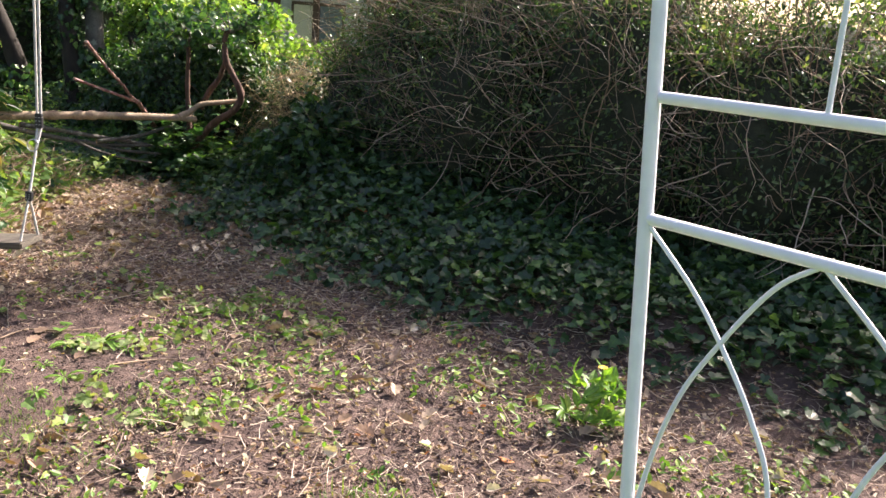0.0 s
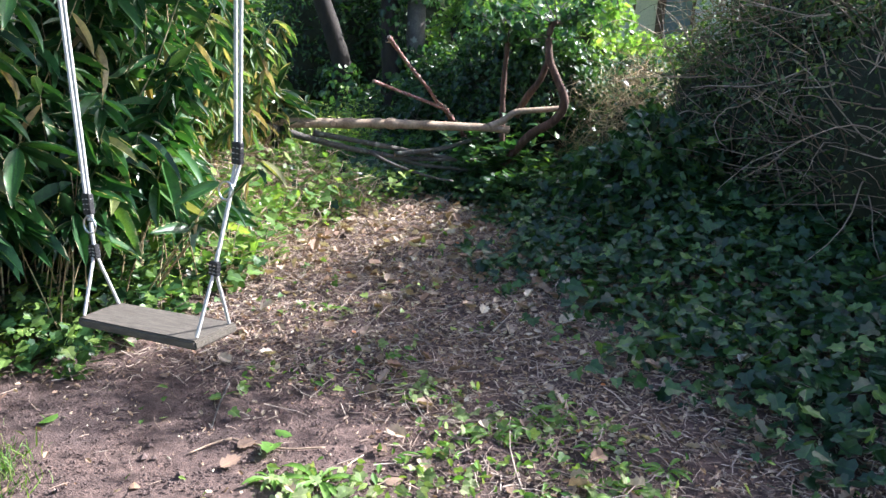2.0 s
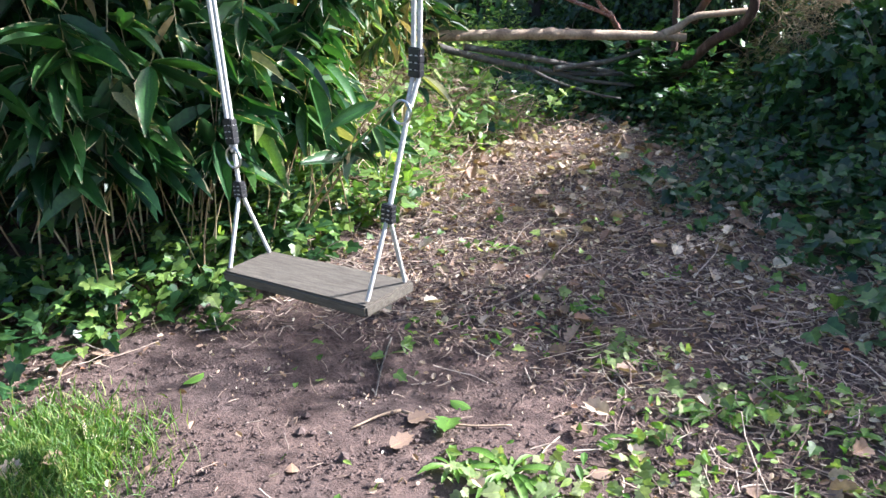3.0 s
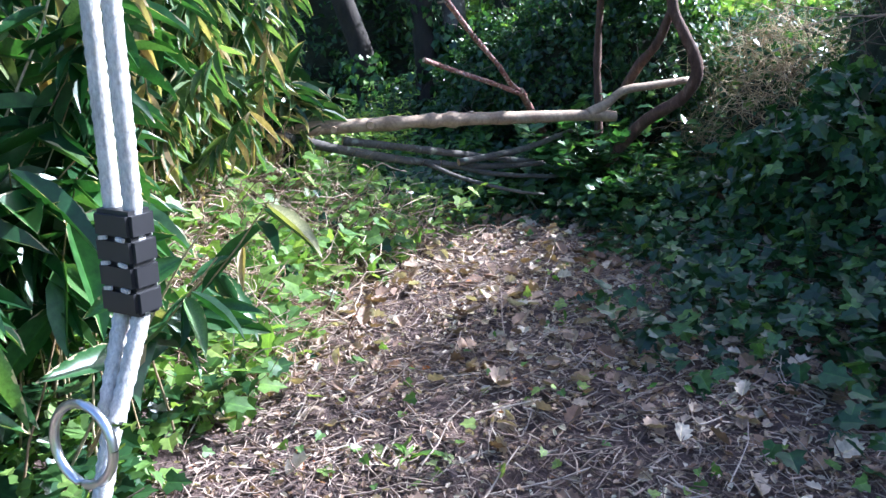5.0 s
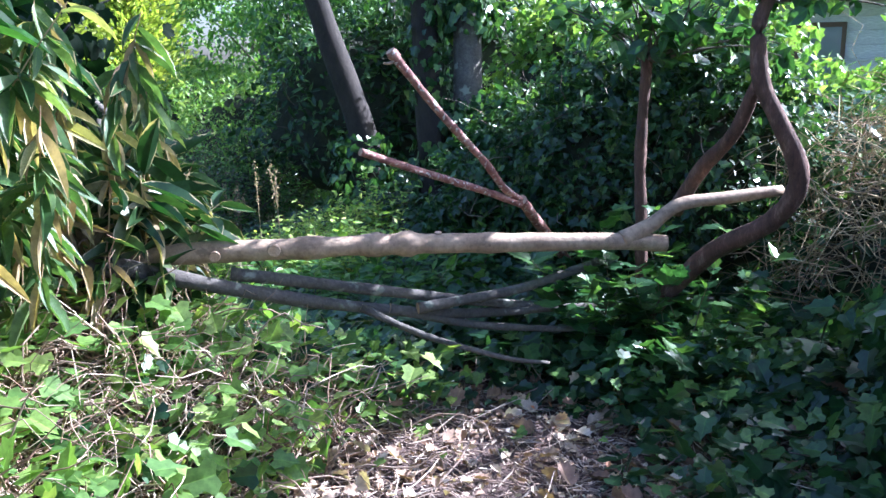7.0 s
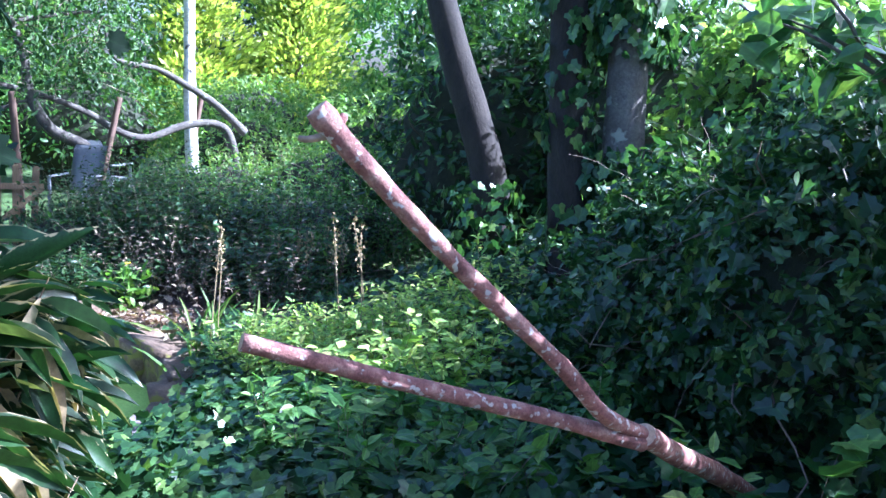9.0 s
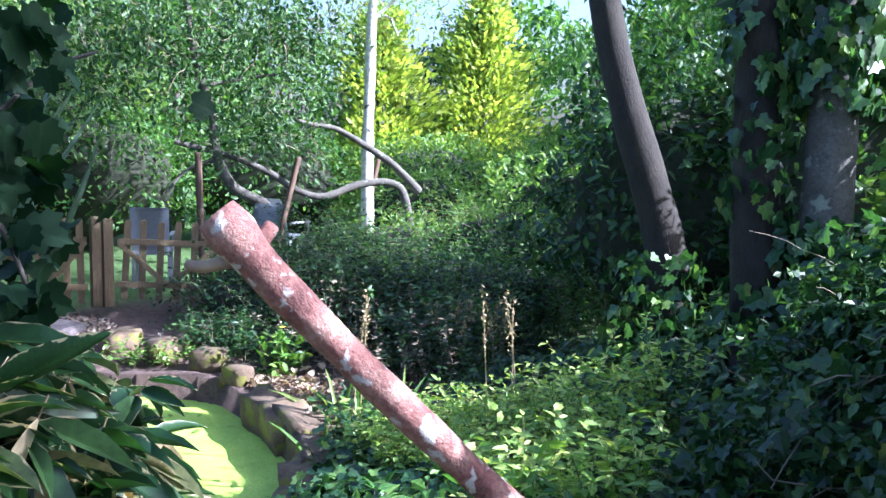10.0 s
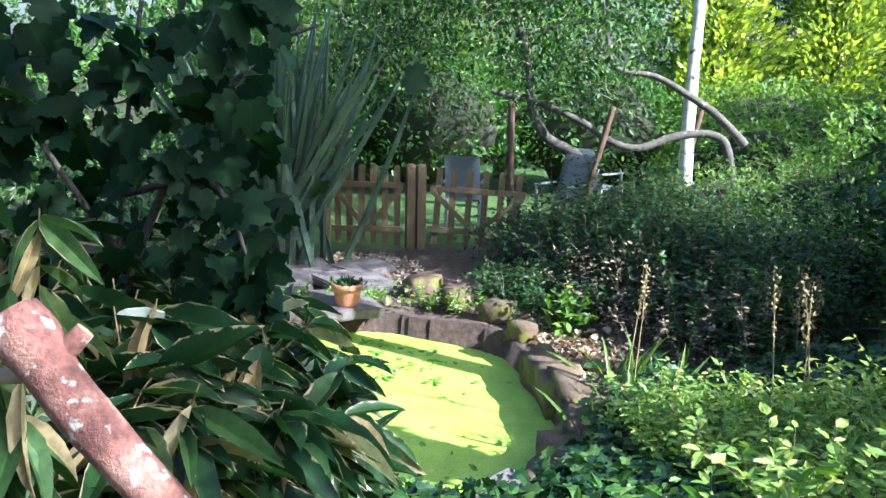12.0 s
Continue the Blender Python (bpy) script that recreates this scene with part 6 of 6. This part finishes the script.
LEAF_SPOTS = ((-0.866, 3.86, 0.24, 1), (-0.72, 3.71, 0.17, 0), (-2.18, 3.8, 0.15, 0), (-2.04, 4.43, 0.17, 1), (-2.09, 4.52, 0.11, 1), (-2.12, 4.2, 0.12, 0), (-2.3, 3.95, 0.11, 0), (-3.3, 4.15, 0.12, 0), (-2.95, 4.25, 0.13, 1), (-1.68, 4.6, 0.1, 0), (-1.55, 4.4, 0.11, 0), (-1.1, 4.55, 0.1, 0), (-2.07, 5.25, 0.1, 2), (-1.95, 5.45, 0.09, 1), (-2.31, 5.37, 0.1, 0), (-1.46, 5.5, 0.09, 0),
              (-0.85, 3.95, 0.12, 0), (-0.97, 4.2, 0.13, 1), (-0.5, 3.6, 0.09, 0), (0.1, 3.4, 0.08, 0), (0.35, 3.35, 0.1, 2), (-2.15, 4.35, 0.11, 0), (-3.2, 7.2, 0.11, 0), (-3.25, 6.9, 0.12, 2), (-2.4, 6.95, 0.12, 0), (-2.6, 6.8, 0.11, 0), (-2.75, 6.3, 0.12, 0), (-1.65, 7.6, 0.13, 0), (-2.9, 7.0, 0.12, 0), (-2.95, 7.5, 0.11, 2))
TONES = (M_DEAD, M_WEED, leaf_material("orange_autumn_leaf", [(0, (0.5, 0.17, 0.05)), (1, (0.6, 0.24, 0.07))], rough=0.7, through_light=0.2))
WORDS = ("pale curled dry leaf lying on the soil", "single green leaf lying on the soil", "orange autumn leaf lying on the litter")
for q, (a, b, s, tone) in enumerate(LEAF_SPOTS):
    shape = raw_mesh("fallen_leaf", *((DEAD if q % 2 else DEAD_FLAT)[:2]), TONES[tone], (DEAD if q % 2 else DEAD_FLAT)[2], True)
    ob = tagged(link("fallen_leaf", shape), WORDS[tone], "leaf", "single fallen leaves")
    ob.matrix_world = pose(a, b, float(height(a, b)) + 0.016, RNG.uniform(-12, 12), RNG.uniform(-12, 12), 67 * q) @ Matrix.Diagonal((0.72 * s, 0.72 * s, 0.4 * s, 1))
sticks = (((-2.543, 4.85), (-2.45, 4.65), (-2.341, 4.441)), ((-2.206, 4.392), (-2.25, 4.33), (-2.284, 4.223)), ((-0.495, 2.989), (-0.4, 3.08), (-0.295, 3.226)), ((-2.2, 4.39), (-2.0, 4.42), (-1.85, 4.5)), ((-0.95, 4.1), (-0.7, 4.15), (-0.4, 4.05)), ((-1.6, 3.95), (-1.45, 4.1), (-1.25, 4.15)), ((0.35, 4.0), (0.6, 3.95), (0.85, 3.7)))
for q, s in enumerate(sticks):
    pts = [(a, b, float(height(a, b)) + 0.012) for a, b in s]
    tagged(limb("stick", pts, 0.0055, 0.003, M_PALEBARK if q % 2 else M_BARK, sides=6, step=0.02), "thin dry stick lying on the soil", "stick", "sticks on the soil")


# ---- boarded building beyond the hedge ----
def building():
    root = tagged(empty("garden_building", (-4, 19.6, 0)), "low pale-boarded garden building with dark posts and felt roof", "building")
    x0, x1, y0, top = -8.5, 1.5, 19.6, 2.6
    beam("wall", (x1 - x0, 3.0, 3.4), pose((x0 + x1) / 2 + 4, 1.6, top - 1.75), root, M_CLAD)
    for q in range(16):
        beam("board", (x1 - x0, 0.03, 0.19), pose((x0 + x1) / 2 + 4, 0.08 - 0.002 * (q % 2), top - 0.12 - 0.2 * q, 8, 0, 0), root, M_CLAD)
    for x in (-8.4, -4.5, -2.9, -1.5, 1.4):
        beam("post", (0.14, 0.12, 3.4), pose(x + 4, 0.0, top - 1.7), root, M_POST)
    beam("roof", (x1 - x0 + 0.7, 4.2, 0.16), pose((x0 + x1) / 2 + 4, 1.6, top + 0.1, 5, 0, 0), root, M_ROOF)
    for x in (-4.3, -2.85):
        win = beam("window", (1.2, 0.06, 1.0), pose(x + 4, 0.02, top - 1.0), root, M_POST)
        for s in (-1, 1):
            beam("pane", (0.5, 0.02, 0.86), pose(0.29 * s, -0.035, 0), win, M_CREAM if (x > -3 and s < 0) else M_GLASS)


building()

# ---- surrounding trees and shrubs ----
def far_tree(at, h, w, mat, n, size=0.16, label="leafy garden tree in the distance"):
    x, y = at
    z = -0.4
    blobs = [(x + RNG.normal(0, w * 0.3), y + RNG.normal(0, w * 0.3), z + h * k, w * s, w * s, h * 0.2) for k, s in ((0.3, 0.8), (0.5, 1.0), (0.68, 0.9), (0.85, 0.6))]
    return tree(label, (x, y, z), [(x, y, z - 0.2), (x + 0.1, y, z + h * 0.35), (x - 0.1, y + 0.1, z + h * 0.7)], 0.16, 0.07, blobs, n, DIAMOND, size, mat, limbs=7, clump=44, spread=0.25)


def conifer(at, h, w):
    x, y = at
    root = tagged(empty("conifer", (x, y, -0.4)), "golden yellow conifer glowing in the sun", "conifer")
    m = 260
    t = RNG.random(m) ** 0.8
    a = RNG.uniform(0, 6.28, m)
    r = w * (1 - t) ** 0.7 * RNG.uniform(0.4, 1.15, m) * (1 + 0.45 * np.sin(3 * a + 9 * t))
    hubs = np.stack([x + r * np.cos(a), y + r * np.sin(a), -0.2 + h * t], -1)
    n = m * 34
    p = np.repeat(hubs, 34, 0) + rnd(n, 0.2) * np.array([1, 1, 0.7])
    d = np.repeat(np.stack([np.cos(a), np.sin(a), 0.7 + 0 * a], -1), 34, 0)
    k = limb("trunk", [(x, y, -0.6), (x, y, h * 0.5), (x, y, h * 0.95)], 0.14, 0.03, M_BARK, cut=False, step=0.3)
    return under(root, k, scatter("crown", DIAMOND, p, d + rnd(n, 0.3), rnd(n) + np.array([0, 0, 0.5]), 0.17 * RNG.uniform(0.5, 1.4, n), M_GOLD))


conifer((-18.6, 19.0), 4.3, 1.35)
conifer((-18.0, 21.5), 4.9, 1.45)
far = ((-17, 8.5, 5.5, 1.9), (-18, 11.5, 5.0, 1.9), (-19, 14.5, 4.7, 1.8), (-12.5, 25, 6, 2.0), (-12.5, 21, 6, 2.0), (-6.5, 23, 6.5, 2.1), (-9.5, 23, 8, 2.4), (-20.5, 22.5, 4.9, 2.0), (-18, 26.5, 5.4, 2.2), (-23.5, 15, 5.6, 2.4), (-22, 18, 5.2, 2.4), (-24, 12, 6.0, 2.5), (-22, 7, 7, 2.4), (-18, 4, 6, 2.2), (-21, 25, 5.6, 2.5), (-14, 26, 7, 2.5), (4, 22, 7, 2.3), (9, 14, 7, 2.3), (11, 6, 7, 2.3), (-13, -2, 6, 2.2), (6, -9, 7, 2.4), (-6, -10, 7, 2.4))
for q, (x, y, h, w) in enumerate(far):
    far_tree((x, y), h, w, (M_TREE, M_PALE, M_TREE, M_SHRUB)[q % 4], 7500 if q < 13 else 4000, 0.15 if q < 13 else 0.24)
for label, blobs, n, mat in (
    ("leafy shrubbery closing the garden behind the fence", [(-16.5, 7, 0.6, 1.5, 1.6, 1.3), (-17, 9.8, 0.6, 1.5, 1.7, 1.4), (-17.5, 12.6, 0.6, 1.5, 1.7, 1.3), (-17, 15.5, 0.5, 1.5, 1.7, 1.2)], 14000, M_TREE),
    ("sunlit mixed shrubs beyond the apple tree", [(-16, 18.3, 0.4, 1.7, 1.5, 1.1), (-13.6, 19.2, 0.4, 1.7, 1.4, 1.1), (-11, 16.8, 0.3, 1.5, 1.2, 1.0), (-14.6, 17.0, 0.2, 1.3, 1.2, 0.8)], 13000, M_PALE),
    ("tall shrubs behind the ivy-clad trunks", [(-7.4, 14.5, 0.9, 1.3, 1.2, 1.3), (-5.9, 14.6, 1.0, 1.2, 1.1, 1.4), (-8.6, 17, 0.9, 1.6, 1.3, 1.4)], 15000, M_SHRUB),
    ("shrubs on the far side of the hedge", [(3, 12, 0.8, 2.0, 1.5, 1.2), (6.5, 10, 0.8, 1.8, 1.8, 1.3), (7.5, 3, 0.8, 1.6, 2.4, 1.4), (6.5, -3, 0.8, 1.6, 2.4, 1.4)], 9000, M_SHRUB),
    ("hedge closing the garden behind the lawn", [(3, -7, 0.8, 3, 1.3, 1.4), (-3, -7.5, 0.8, 3, 1.3, 1.4), (-9, -5, 0.8, 2.5, 2, 1.4), (-11.5, 1, 0.8, 1.6, 3, 1.4), (-13, 5, 0.8, 1.8, 2, 1.3)], 14000, M_SHRUB),
):
    shrub("shrub", label, blobs, n, OVAL, 0.11, mat, twigs=80, hang=0.1)
